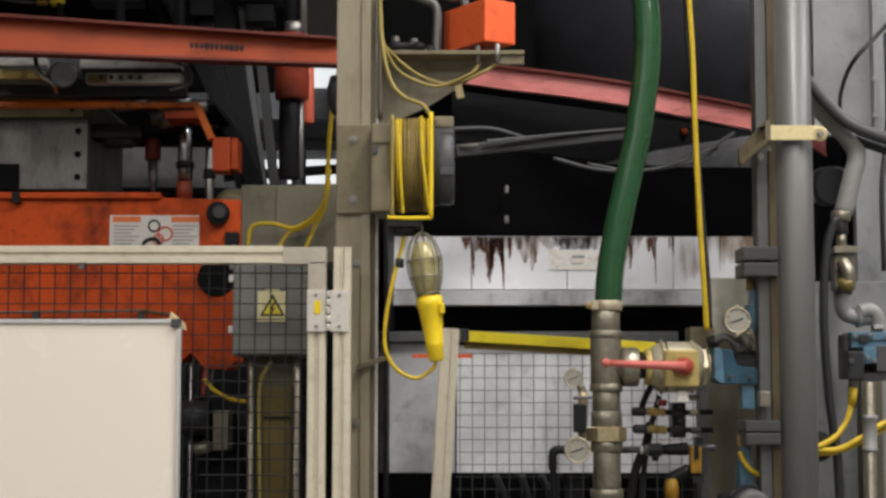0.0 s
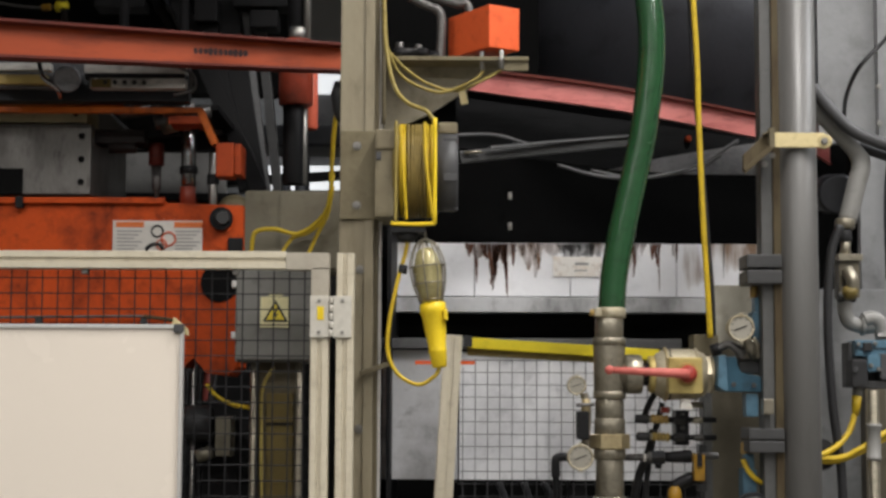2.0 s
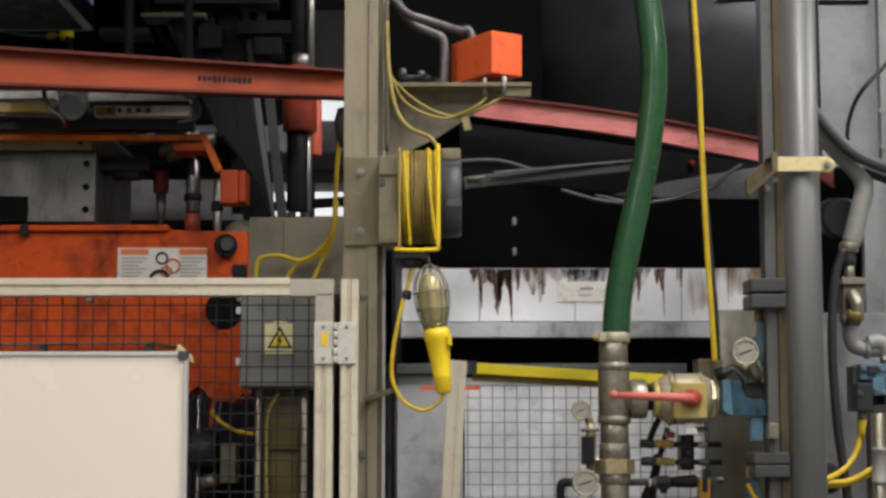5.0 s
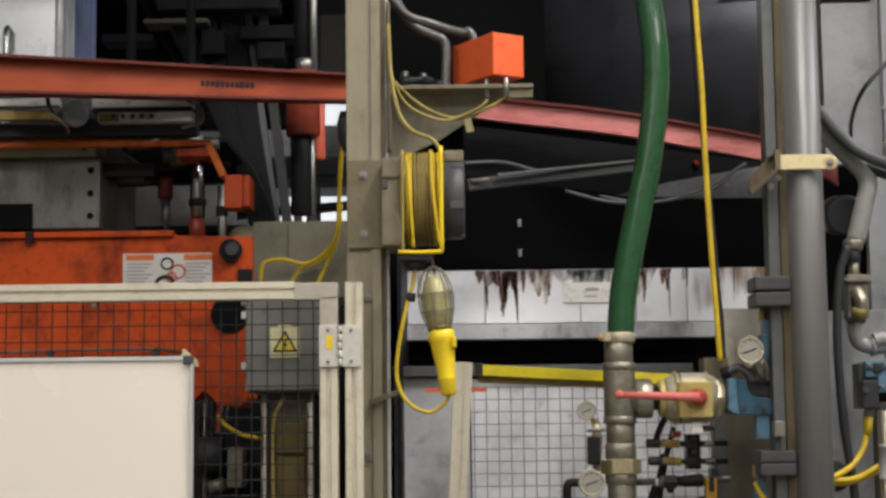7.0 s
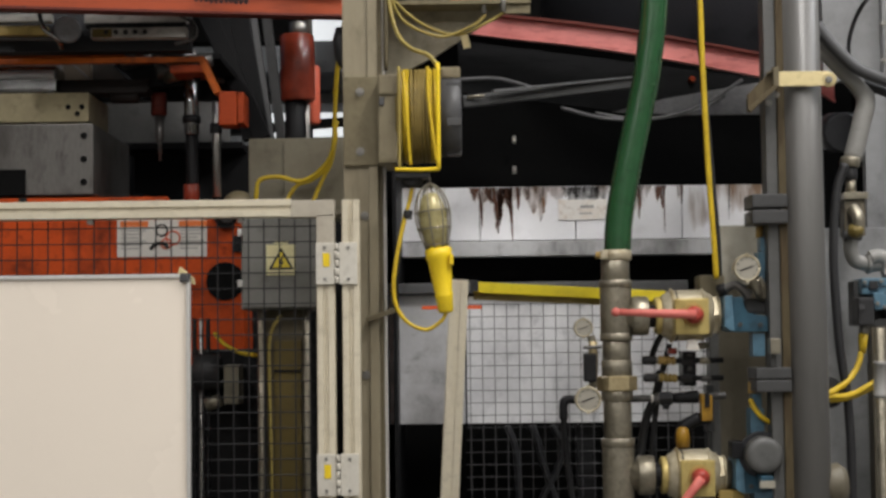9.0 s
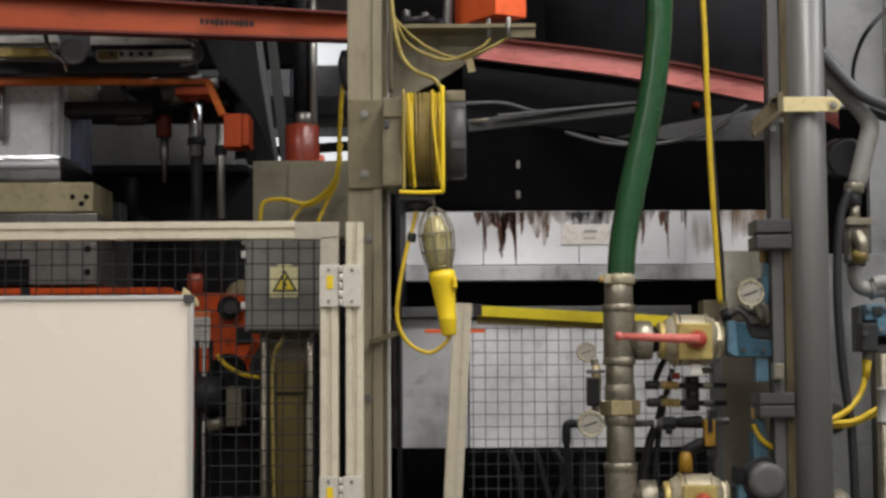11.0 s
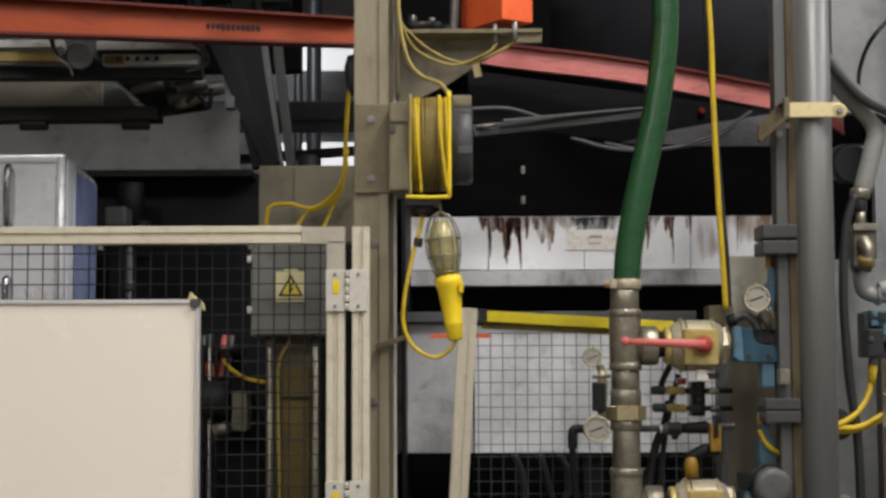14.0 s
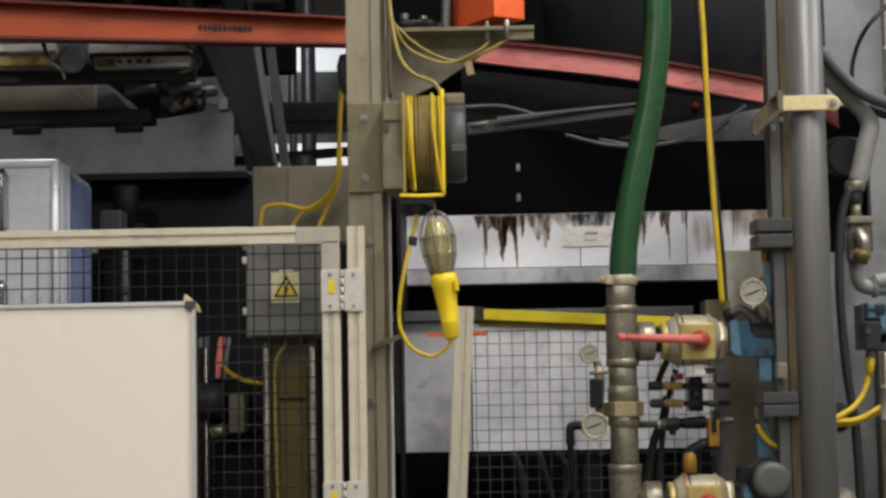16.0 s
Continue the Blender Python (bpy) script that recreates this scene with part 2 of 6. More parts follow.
HOODM = mat("smoky_hood_sheet", (0.06, 0.062, 0.072), 0.4, 0.3, 0.1, grime=(0.022, 0.023, 0.026), amount=0.7, gscale=1.6)
UNDERDARK = mat("dark_under_sheet", (0.012, 0.012, 0.013), 0.65, 0.0, 0.3, grime=(0.005, 0.006, 0.006), amount=0.95, gscale=4, stretch=(0.45, 1, 2.6), spec=0.15)
UNDERPALE = mat("pale_under_sheet", (0.2, 0.2, 0.205), 0.42, 0.2, 0.15, grime=(0.04, 0.04, 0.04), amount=0.85, gscale=5)
GUSSET = mat("dusty_gusset_paint", (0.175, 0.147, 0.087), 0.5, 0.1, 0.12, grime=(0.1, 0.078, 0.04), amount=0.7, gscale=7)
GUSSETL = mat("pale_gusset_paint", (0.27, 0.245, 0.185), 0.45, 0.1, 0.1, grime=(0.13, 0.105, 0.06), amount=0.75, gscale=8)
REARH = mat("dull_rear_hood_sheet", (0.21, 0.206, 0.2), 0.5, 0.1, 0.1, grime=(0.07, 0.068, 0.065), amount=0.75, gscale=2.2)
RUSTD = mat("dark_rusty_rail", (0.012, 0.008, 0.007), 0.6, 0, 0.2, grime=(0.012, 0.01, 0.01), amount=0.6, gscale=9)
GREASY = mat("greasy_steel", (0.13, 0.125, 0.12), 0.4, 0.6, 0.25, grime=(0.03, 0.028, 0.025), amount=0.85, gscale=9)
STEELBOLT = mat("bolt_steel", (0.3, 0.29, 0.27), 0.35, 0.9, 0.1)
WHITEP = mat("white_label", (0.6, 0.57, 0.52), 0.45, 0, 0.03, grime=(0.5, 0.48, 0.44), amount=0.3, gscale=12)
SIGNY = mat("pale_yellow_sign", (0.66, 0.6, 0.34), 0.45, 0, 0.04, grime=(0.45, 0.4, 0.24), amount=0.4, gscale=16)
SIGNT = mat("warning_yellow", (0.72, 0.56, 0.05), 0.45, 0, 0.05)
INK = mat("black_ink", (0.02, 0.02, 0.02), 0.5, 0, 0.1)
LETTER = mat("worn_black_red_lettering", (0.03, 0.009, 0.008), 0.5, 0, 0.3, grime=(0.09, 0.02, 0.014), amount=0.8, gscale=30)
INKG = mat("grey_ink", (0.34, 0.33, 0.31), 0.5, 0, 0.1)
INKR = mat("red_ink", (0.6, 0.12, 0.06), 0.5, 0, 0.1)
INKO = mat("orange_ink", (0.68, 0.17, 0.04), 0.5, 0, 0.1)
DIAL = mat("dial_face", (0.3, 0.28, 0.235), 0.35, 0, 0.03)
BULB = mat("dusty_lamp_glass", (0.42, 0.37, 0.18), 0.25, 0.1, 0.1, grime=(0.25, 0.2, 0.08), amount=0.4, gscale=20)
FLOORM = mat("grey_concrete_floor", (0.2, 0.195, 0.18), 0.5, 0, 0.12, grime=(0.1, 0.095, 0.09), amount=0.6, gscale=0.8)
WALLM = mat("off_white_wall", (0.45, 0.44, 0.42), 0.7, 0, 0.06, grime=(0.3, 0.29, 0.27), amount=0.5, gscale=0.6)
CEILM = mat("grey_ceiling_sheet", (0.2, 0.2, 0.205), 0.6, 0.1, 0.06, gscale=0.6)
TUBE = glow("lit_tube", (1, 0.96, 0.9), 6)
DAY = glow("daylight_pane", (0.95, 0.98, 1.0), 0.95)


def rusty(name):
    """White enamel with brown drips that run down from the upper edge."""
    m = mat(name, (0.95, 0.95, 0.97), 0.42, 0.0, 0.03, grime=(0.72, 0.71, 0.72), amount=0.25, gscale=3)
    nt = m.node_tree
    n, link = nt.nodes, nt.links
    bsdf = n["Principled BSDF"]
    old = bsdf.inputs["Base Color"].links[0].from_socket
    co = n.new("ShaderNodeTexCoord")
    mp = n.new("ShaderNodeMapping")
    mp.inputs["Scale"].default_value = (19, 1, 3.2)
    link.new(co.outputs["Object"], mp.inputs[0])
    drip = n.new("ShaderNodeTexNoise")
    drip.inputs["Scale"].default_value, drip.inputs["Detail"].default_value = 1.0, 5
    link.new(mp.outputs[0], drip.inputs["Vector"])
    sep = n.new("ShaderNodeSeparateXYZ")
    link.new(co.outputs["Object"], sep.inputs[0])
    patch = n.new("ShaderNodeTexNoise")
    patch.inputs["Scale"].default_value = 3.1
    link.new(co.outputs["Object"], patch.inputs["Vector"])
    high = n.new("ShaderNodeMapRange")
    high.inputs[1].default_value, high.inputs[2].default_value = 0.0, 0.21
    high.inputs[3].default_value, high.inputs[4].default_value = -0.24, 0.12
    link.new(sep.outputs[2], high.inputs[0])
    add = n.new("ShaderNodeMath")
    link.new(drip.outputs[0], add.inputs[0])
    link.new(high.outputs[0], add.inputs[1])
    add2 = n.new("ShaderNodeMath")
    add2.operation = "MULTIPLY_ADD"
    add2.inputs[1].default_value, add2.inputs[2].default_value = 1.3, -0.65
    link.new(patch.outputs[0], add2.inputs[0])
    add3 = n.new("ShaderNodeMath")
    link.new(add.outputs[0], add3.inputs[0])
    link.new(add2.outputs[0], add3.inputs[1])
    ramp = n.new("ShaderNodeValToRGB")
    ramp.color_ramp.elements[0].position, ramp.color_ramp.elements[1].position = 0.64, 0.9
    link.new(add3.outputs[0], ramp.inputs[0])
    mix = n.new("ShaderNodeMix")
    mix.data_type = "RGBA"
    mix.inputs[7].default_value = (0.26, 0.17, 0.11, 1)
    link.new(ramp.outputs[0], mix.inputs[0])
    link.new(old, mix.inputs[6])
    link.new(mix.outputs[2], bsdf.inputs["Base Color"])
    return m


LEDGE = mat("stained_ledge", (0.6, 0.6, 0.605), 0.45, 0.15, 0.1, grime=(0.09, 0.085, 0.08), amount=0.95, gscale=4, stretch=(1, 1, 0.5))
PLATEC = mat("stained_cream_plate", (0.92, 0.88, 0.82), 0.45, 0, 0.04, grime=(0.66, 0.5, 0.34), amount=0.75, gscale=11)
RUSTB = mat("dark_rust_run", (0.15, 0.066, 0.04), 0.7, 0, 0.3, grime=(0.05, 0.025, 0.018), amount=0.8, gscale=20)
RUSTL = mat("brown_rust_run", (0.26, 0.14, 0.07), 0.7, 0, 0.3, grime=(0.12, 0.06, 0.03), amount=0.8, gscale=20)
STAING = mat("grey_grime_run", (0.16, 0.155, 0.15), 0.7, 0, 0.3, grime=(0.07, 0.066, 0.062), amount=0.8, gscale=20)


def streaky(m, low, high, stretch):
    """Breaks a stain up into fine upright streaks that let the enamel through."""
    nt = m.node_tree
    n, link = nt.nodes, nt.links
    co = n.new("ShaderNodeTexCoord")
    mp = n.new("ShaderNodeMapping")
    mp.inputs["Scale"].default_value = stretch
    link.new(co.outputs["Object"], mp.inputs[0])
    t = n.new("ShaderNodeTexNoise")
    t.inputs["Scale"].default_value, t.inputs["Detail"].default_value = 1.0, 5
    link.new(mp.outputs[0], t.inputs["Vector"])
    r = n.new("ShaderNodeMapRange")
    r.inputs[1].default_value, r.inputs[2].default_value = low, high
    r.inputs[3].default_value, r.inputs[4].default_value = 0.0, 0.92
    link.new(t.outputs[0], r.inputs[0])
    link.new(r.outputs[0], n["Principled BSDF"].inputs["Alpha"])


streaky(RUSTB, 0.26, 0.5, (60, 1, 12))
streaky(RUSTL, 0.3, 0.8, (50, 1, 11))
streaky(STAING, 0.3, 0.72, (50, 1, 12))
RUSTY = rusty("rust_streaked_white_enamel")

# ---- building helpers ----
ORIGIN = {}


def thing(name, at, label, category, group="", kind=""):
    ob = new(name)
    ob.empty_display_size = 0.05
    ob.location = at
    ORIGIN[ob.name] = Vector(at)
    return tagged(ob, label, category, group, kind)


def part(name, bm, material, parent=None, label=""):
    me = bpy.data.meshes.new(name)
    ob = new(name, me)
    org = ORIGIN.get(parent.name, Vector()) if parent else Vector()
    ORIGIN[ob.name] = org
    bm.transform(Matrix.Translation(-org))
    bmesh.ops.recalc_face_normals(bm, faces=bm.faces)
    bm.to_mesh(me)
    bm.free()
    me.materials.append(material)
    ob.parent = parent
    if label:
        ob["label"] = label
    return ob


def solid(name, bm, material, at, label, category, group="", kind=""):
    """A thing of one mesh, with its origin at its base."""
    holder = new("holder")
    ORIGIN[holder.name] = Vector(at)
    ob = part(name, bm, material, holder)
    ob.parent = None
    ob.location = at
    bpy.data.objects.remove(holder)
    return tagged(ob, label, category, group, kind)


def shade(bm):
    for f in bm.faces:
        f.smooth = True
    return bm


def box(x0, x1, y0, y1, z0, z1, bevel=0.003, bm=None, turn=None):
    """A bevelled block; turn: a matrix applied about its centre."""
    bm = bm or bmesh.new()
    made = bmesh.ops.create_cube(bm, size=1)["verts"]
    c = Vector(((x0 + x1) / 2, (y0 + y1) / 2, (z0 + z1) / 2))
    for v in made:
        v.co = Vector((v.co.x * abs(x1 - x0), v.co.y * abs(y1 - y0), v.co.z * abs(z1 - z0)))
        if turn:
            v.co = turn @ v.co
        v.co += c
    if bevel:
        edges = list({e for v in made for e in v.link_edges})
        bmesh.ops.bevel(bm, geom=edges, offset=min(bevel, 0.3 * min(abs(x1 - x0), abs(y1 - y0), abs(z1 - z0))), segments=2,
                        profile=0.7, affect="EDGES")
    return bm


def beam_between(a, b, wide, high, bevel=0.003, bm=None):
    """A bar of rectangular section from a to b."""
    a, b = Vector(a), Vector(b)
    d = b - a
    q = d.to_track_quat("X", "Z").to_matrix()
    c = (a + b) / 2
    h = d.length / 2
    return box(c.x - h, c.x + h, c.y - wide / 2, c.y + wide / 2, c.z - high / 2, c.z + high / 2, bevel, bm, q)


def turned(a, b, rings, seg=20, bm=None):
    """A turned body from a to b; rings: pairs of (place along 0..1, radius)."""
    bm = bm or bmesh.new()
    a, b = Vector(a), Vector(b)
    d = b - a
    q = d.to_track_quat("Z", "Y").to_matrix()
    loops = []
    for s, r in rings:
        loops.append([bm.verts.new(a + d * s + q @ Vector((r * math.cos(2 * math.pi * k / seg), r * math.sin(2 * math.pi * k / seg), 0)))
                      for k in range(seg)])
    for l0, l1 in zip(loops, loops[1:]):
        for k in range(seg):
            f = bm.faces.new((l0[k], l0[(k + 1) % seg], l1[(k + 1) % seg], l1[k]))
            f.smooth = seg > 8
    bm.faces.new(list(reversed(loops[0])))
    bm.faces.new(loops[-1])
    return bm


def rod(a, b, r, seg=14, bm=None):
    n = (Vector(b) - Vector(a)).length
    e = min(0.12 * r / max(n, 1e-6), 0.1)
    return turned(a, b, [(0, r * 0.88), (e, r), (1 - e, r), (1, r * 0.88)], seg, bm)


def smooth_path(pts, steps=8):
    pts = [Vector(p) for p in pts]
    ext = [pts[0] * 2 - pts[1], *pts, pts[-1] * 2 - pts[-2]]
    out = []
    for k in range(1, len(ext) - 2):
        p0, p1, p2, p3 = ext[k - 1:k + 3]
        for s in range(steps):
            t = s / steps
            out.append(0.5 * (2 * p1 + (p2 - p0) * t + (2 * p0 - 5 * p1 + 4 * p2 - p3) * t * t + (3 * p1 - p0 - 3 * p2 + p3) * t ** 3))
    return out + [pts[-1]]


def tube(pts, r, seg=10, steps=8, bm=None, ribs=0.0, every=1):
    """A round cable or hose along a smooth path; ribs: height of rings on it."""
    bm = bm or bmesh.new()
    path = smooth_path(pts, steps)
    loops, up = [], Vector((0.1, 0.95, 0.2)).normalized()
    for k, p in enumerate(path):
        d = (path[min(k + 1, len(path) - 1)] - path[max(k - 1, 0)]).normalized()
        s = d.cross(up).normalized()
        u = s.cross(d)
        rr = r + (ribs if ribs and k % (2 * every) < every else 0)
        loops.append([bm.verts.new(p + (s * math.cos(2 * math.pi * j / seg) + u * math.sin(2 * math.pi * j / seg)) * rr) for j in range(seg)])
    for l0, l1 in zip(loops, loops[1:]):
        for j in range(seg):
            bm.faces.new((l0[j], l0[(j + 1) % seg], l1[(j + 1) % seg], l1[j])).smooth = True
    bm.faces.new(loops[0])
    bm.faces.new(list(reversed(loops[-1])))
    return bm


def plate(outline, y0, y1, bevel=0.004, bm=None):
    """A plate with an outline in x and z, between two depths."""
    bm = bm or bmesh.new()
    front = [bm.verts.new((x, y0, z)) for x, z in outline]
    back = [bm.verts.new((x, y1, z)) for x, z in outline]
    faces = [bm.faces.new(front), bm.faces.new(list(reversed(back)))]
    n = len(outline)
    for k in range(n):
        faces.append(bm.faces.new((front[k], back[k], back[(k + 1) % n], front[(k + 1) % n])))
    if bevel:
        bmesh.ops.bevel(bm, geom=list(faces[0].edges), offset=bevel, segments=2, profile=0.7, affect="EDGES")
    return bm


def hexnut(a, b, r, bm=None):
    return turned(a, b, [(0, r * 0.92), (0.12, r), (0.88, r), (1, r * 0.92)], 6, bm)


def bolt(parent, x, y, z, r=0.009, material=None):
    """A hexagon bolt head that faces the camera's side."""
    bm = hexnut((x, y, z), (x, y - r * 0.9, z), r)
    turned((x, y, z), (x, y - r * 0.25, z), [(0, r * 1.35), (1, r * 1.35)], 14, bm)
    return part("bolt", bm, material or STEELBOLT, parent)


def channel_profile(x0, x1, y, z0, z1, upright):
    """A slotted aluminium profile: one body with a groove along its front."""
    bm = bmesh.new()
    c0, c1 = (x0, x1) if upright else (z0, z1)
    l0, l1 = (z0, z1) if upright else (x0, x1)
    w, y = c1 - c0, y - 0.004
    g, r = w * 0.36, 0.002
    sec = [(c0, y + w), (c0, y + r), (c0 + r, y), (c0 + g, y), (c0 + g + 0.001, y + 0.007), (c1 - g - 0.001, y + 0.007), (c1 - g, y), (c1 - r, y), (c1, y + r), (c1, y + w)]
    ends = [[bm.verts.new((c, d, e) if upright else (e, d, c)) for c, d in sec] for e in (l0, l1)]
    for k in range(len(sec)):
        j = (k + 1) % len(sec)
        bm.faces.new((ends[0][k], ends[0][j], ends[1][j], ends[1][k]))
    bm.faces.new(ends[0])
    bm.faces.new(ends[1])
    return bm


def swept(path, wide, high, shift=(0, 0, 0)):
    """One continuous bar of rectangular section along a path that keeps its section upright."""
    bm = bmesh.new()
    loops = []
    for p in path:
        p = Vector(p) + Vector(shift)
        loops.append([bm.verts.new(p + Vector((0, sy * wide / 2, sz * high / 2))) for sy, sz in ((-1, -1), (1, -1), (1, 1), (-1, 1))])
    for l0, l1 in zip(loops, loops[1:]):
        for k in range(4):
            bm.faces.new((l0[k], l0[(k + 1) % 4], l1[(k + 1) % 4], l1[k]))
    bm.faces.new(loops[0])
    bm.faces.new(loops[-1])
    return bm


def tapered_bar(a, b, wide, high_a, high_b, bm=None):
    """A bar of rectangular section whose height changes from a to b."""
    bm = bm or bmesh.new()
    a, b = Vector(a), Vector(b)
    ends = []
    for p, h in ((a, high_a / 2), (b, high_b / 2)):
        ends.append([bm.verts.new(p + Vector((0, sy * wide / 2, sz * h))) for sy, sz in ((-1, -1), (1, -1), (1, 1), (-1, 1))])
    for k in range(4):
        j = (k + 1) % 4
        bm.faces.new((ends[0][k], ends[0][j], ends[1][j], ends[1][k]))
    bm.faces.new(ends[0])
    bm.faces.new(ends[1])
    bmesh.ops.bevel(bm, geom=list(bm.edges), offset=0.002, segments=2, profile=0.7, affect="EDGES")
    return bm


# ---- the hall ----
solid("floor", box(-8, 8, -6, 14, -0.2, 0, 0), FLOORM, (0, 4, 0), "grey stained concrete factory floor", "floor", kind="structure")
solid("ceiling", box(-8, 8, -6, 14, 5.2, 5.4, 0), CEILM, (0, 4, 5.2), "grey sheet metal hall ceiling", "ceiling", kind="structure")
solid("wall_west", box(-8.2, -8, -6, 14, 0, 5.2, 0), WALLM, (-8, 4, 0), "plain off-white hall wall", "wall", kind="structure")
solid("wall_east", box(8, 8.2, -6, 14, 0, 5.2, 0), WALLM, (8, 4, 0), "plain off-white hall wall", "wall", kind="structure")
solid("wall_south", box(-8, 8, -6.2, -6, 0, 5.2, 0), WALLM, (0, -6, 0), "plain off-white hall wall", "wall", kind="structure")
solid("wall_north", box(-8, 8, 14, 14.2, 0, 5.2, 0), WALLM, (0, 14, 0), "plain off-white hall wall behind the machines", "wall", kind="structure")


def tube_lamp(x, y, z):
    t = thing("ceiling_light", (x, y, z), "long white fluorescent tube fitting under the ceiling", "ceiling light", "ceiling lights")
    part("housing", box(x - 0.1, x + 0.1, y - 0.75, y + 0.75, z + 0.06, z + 0.16, 0.01), WALLM, t)
    part("tube", rod((x - 0.04, y - 0.7, z + 0.035), (x - 0.04, y + 0.7, z + 0.035), 0.013), TUBE, t)
    part("tube", rod((x + 0.04, y - 0.7, z + 0.035), (x + 0.04, y + 0.7, z + 0.035), 0.013), TUBE, t)
    part("hanger", rod((x, y, z + 0.16), (x, y, 5.2), 0.008), STEELBOLT, t)


for lx, ly, watts in TUBES:
    tube_lamp(lx, ly, 4.72)
tube_lamp(-1.2, 9.2, 4.72)
tube_lamp(3.4, 4.5, 4.72)

# ---- fence with mesh, in front of the press ----
FY = 4.2
fence = thing("guard_fence", (-0.769, FY, 0), "cream aluminium guard fence with dark wire mesh", "fence")
part("top_rail", channel_profile(-1.75, -0.409, FY, 1.930, 1.975, False), CREAM, fence)
bm = box(-0.409, -0.298, FY - 0.004, FY + 0.045, 1.928, 1.972, 0.003)
box(-0.344, -0.298, FY - 0.004, FY + 0.045, 1.859, 1.937, 0.003, bm)
part("corner_bracket", bm, CORNER, fence, "grey cast corner bracket")
part("post", channel_profile(-0.344, -0.298, FY, 0, 1.859, True), CREAM, fence)
gatepost = thing("gate_post", (-0.259, FY, 0), "cream slotted aluminium gate post beside the fence", "post")
part("post", channel_profile(-0.279, -0.235, FY, 0, 1.972, True), CREAM, gatepost)
PITCH = 0.0395
MX0, MX1, MZ0, MZ1 = -1.75, -0.338, 0.05, 1.937
vert = None
n = int((MX1 - MX0) / PITCH)
for k in range(n):
    if vert is None:
        vert = part("wire", rod((-0.769, FY, MZ0), (-0.769, FY, MZ1), 0.0018, 6), WIRE, fence)
        me_v = vert.data
    else:
        vert = new("wire", me_v)
        vert.parent = fence
    vert.matrix_basis = pose(MX1 - PITCH * (k + 0.6) - fence.location.x, 0.022, 0)
me_h = None
for k in range(int((MZ1 - MZ0) / PITCH)):
    if me_h is None:
        hor = part("wire", rod((MX0, FY, 0), (MX1, FY, 0), 0.0018, 6), WIRE, fence)
        me_h = hor.data
    else:
        hor = new("wire", me_h)
        hor.parent = fence
    hor.matrix_basis = pose(0, 0.0255, MZ1 - PITCH * (k + 0.75))


def hinge(parent, z):
    h = part("hinge_leaf", box(-0.345, -0.297, FY - 0.012, FY - 0.005, z - 0.053, z + 0.053, 0.002), HINGE, parent, "pale hinge leaf with a yellow sticker")
    part("sticker", box(-0.327, -0.310, FY - 0.0135, FY - 0.0121, z - 0.008, z + 0.026, 0), YELLOW, h)
    part("hinge_leaf", box(-0.286, -0.240, FY - 0.012, FY - 0.005, z - 0.053, z + 0.053, 0.002), HINGE, parent)
    for k in range(5):
        part("knuckle", rod((-0.292, FY - 0.012, z - 0.05 + 0.021 * k), (-0.292, FY - 0.012, z - 0.033 + 0.021 * k), 0.0062 if k % 2 else 0.0048, 10), HINGE, parent)
    for x in (-0.322, -0.263):
        for s in (-0.04, 0.04):
            part("screw", rod((x, FY - 0.012, z + s), (x, FY - 0.0145, z + s), 0.0045, 8), STEELBOLT, parent)


hinge(fence, 1.809)
hinge(fence, 1.276)

for x in (-0.923, -0.538):
    part("mesh_clip", box(x - 0.008, x + 0.008, FY + 0.006, FY + 0.03, 1.917, 1.931, 0.002), STEELBOLT, fence)

# white board that leans on the fence
WB = thing("white_board", (-0.962, 4.13, 0.25), "blank cream-white board with thin aluminium frame on the fence", "board")
part("panel", box(-1.62, -0.662, 4.125, 4.14, 0.3, 1.776, 0.001), BOARD, WB)
part("frame_top", box(-1.62, -0.656, 4.118, 4.146, 1.774, 1.784, 0.002), ALU, WB)
part("frame_side", box(-0.663, -0.655, 4.118, 4.146, 0.28, 1.774, 0.002), ALU, WB)
part("corner_cap", box(-0.678, -0.655, 4.112, 4.15, 1.764, 1.786, 0.004), DGREY, WB, "dark plastic corner cap")
part("foot", box(-1.5, -0.9, 4.118, 4.16, 0, 0.3, 0.003), ALU, WB)
bm = plate([(-0.695, 1.769), (-0.650, 1.759), (-0.653, 1.776), (-0.686, 1.805)], 4.16, 4.19)
solid("corner_clip", bm, STRAP, (-0.668, 4.17, 1.759), "small brass-coloured clip behind the board", "clip")

# ---- tan column with cable reel and lamp ----
CY = 4.32
column = thing("column", (-0.228, CY, 0), "tan painted steel machine column", "column")
part("post", box(-0.282, -0.191, CY, CY + 0.1, 0, 3.2, 0.006), TAN, column)
# side rail's shade is put into its darker tan
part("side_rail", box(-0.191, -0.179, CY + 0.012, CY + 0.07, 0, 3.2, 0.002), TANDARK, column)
part("side_strip", box(-0.179, -0.172, CY + 0.03, CY + 0.06, 0, 3.2, 0.002), ALU, column, "thin bright metal edge strip")
part("lip", box(-0.216, -0.191, CY - 0.007, CY + 0.01, 0, 3.2, 0.003), TAN, column)
part("mounting_plate", box(-0.279, -0.184, CY - 0.014, CY - 0.002, 2.071, 2.304, 0.002), GUSSET, column)
for z in (2.264, 2.107):
    bolt(column, -0.236, CY - 0.014, z, 0.0085)
for z in (1.939, 1.524):
    bolt(column, -0.226, CY, z, 0.009)
conduit = tube([(-0.169, 4.330, 2.737), (-0.170, 4.330, 2.584), (-0.168, 4.330, 2.493), (-0.168, 4.350, 2.329)], 0.006)
solid("thin_conduit", conduit, TANDARK, (-0.168, 4.350, 2.329), "thin grey conduit along the column", "conduit")

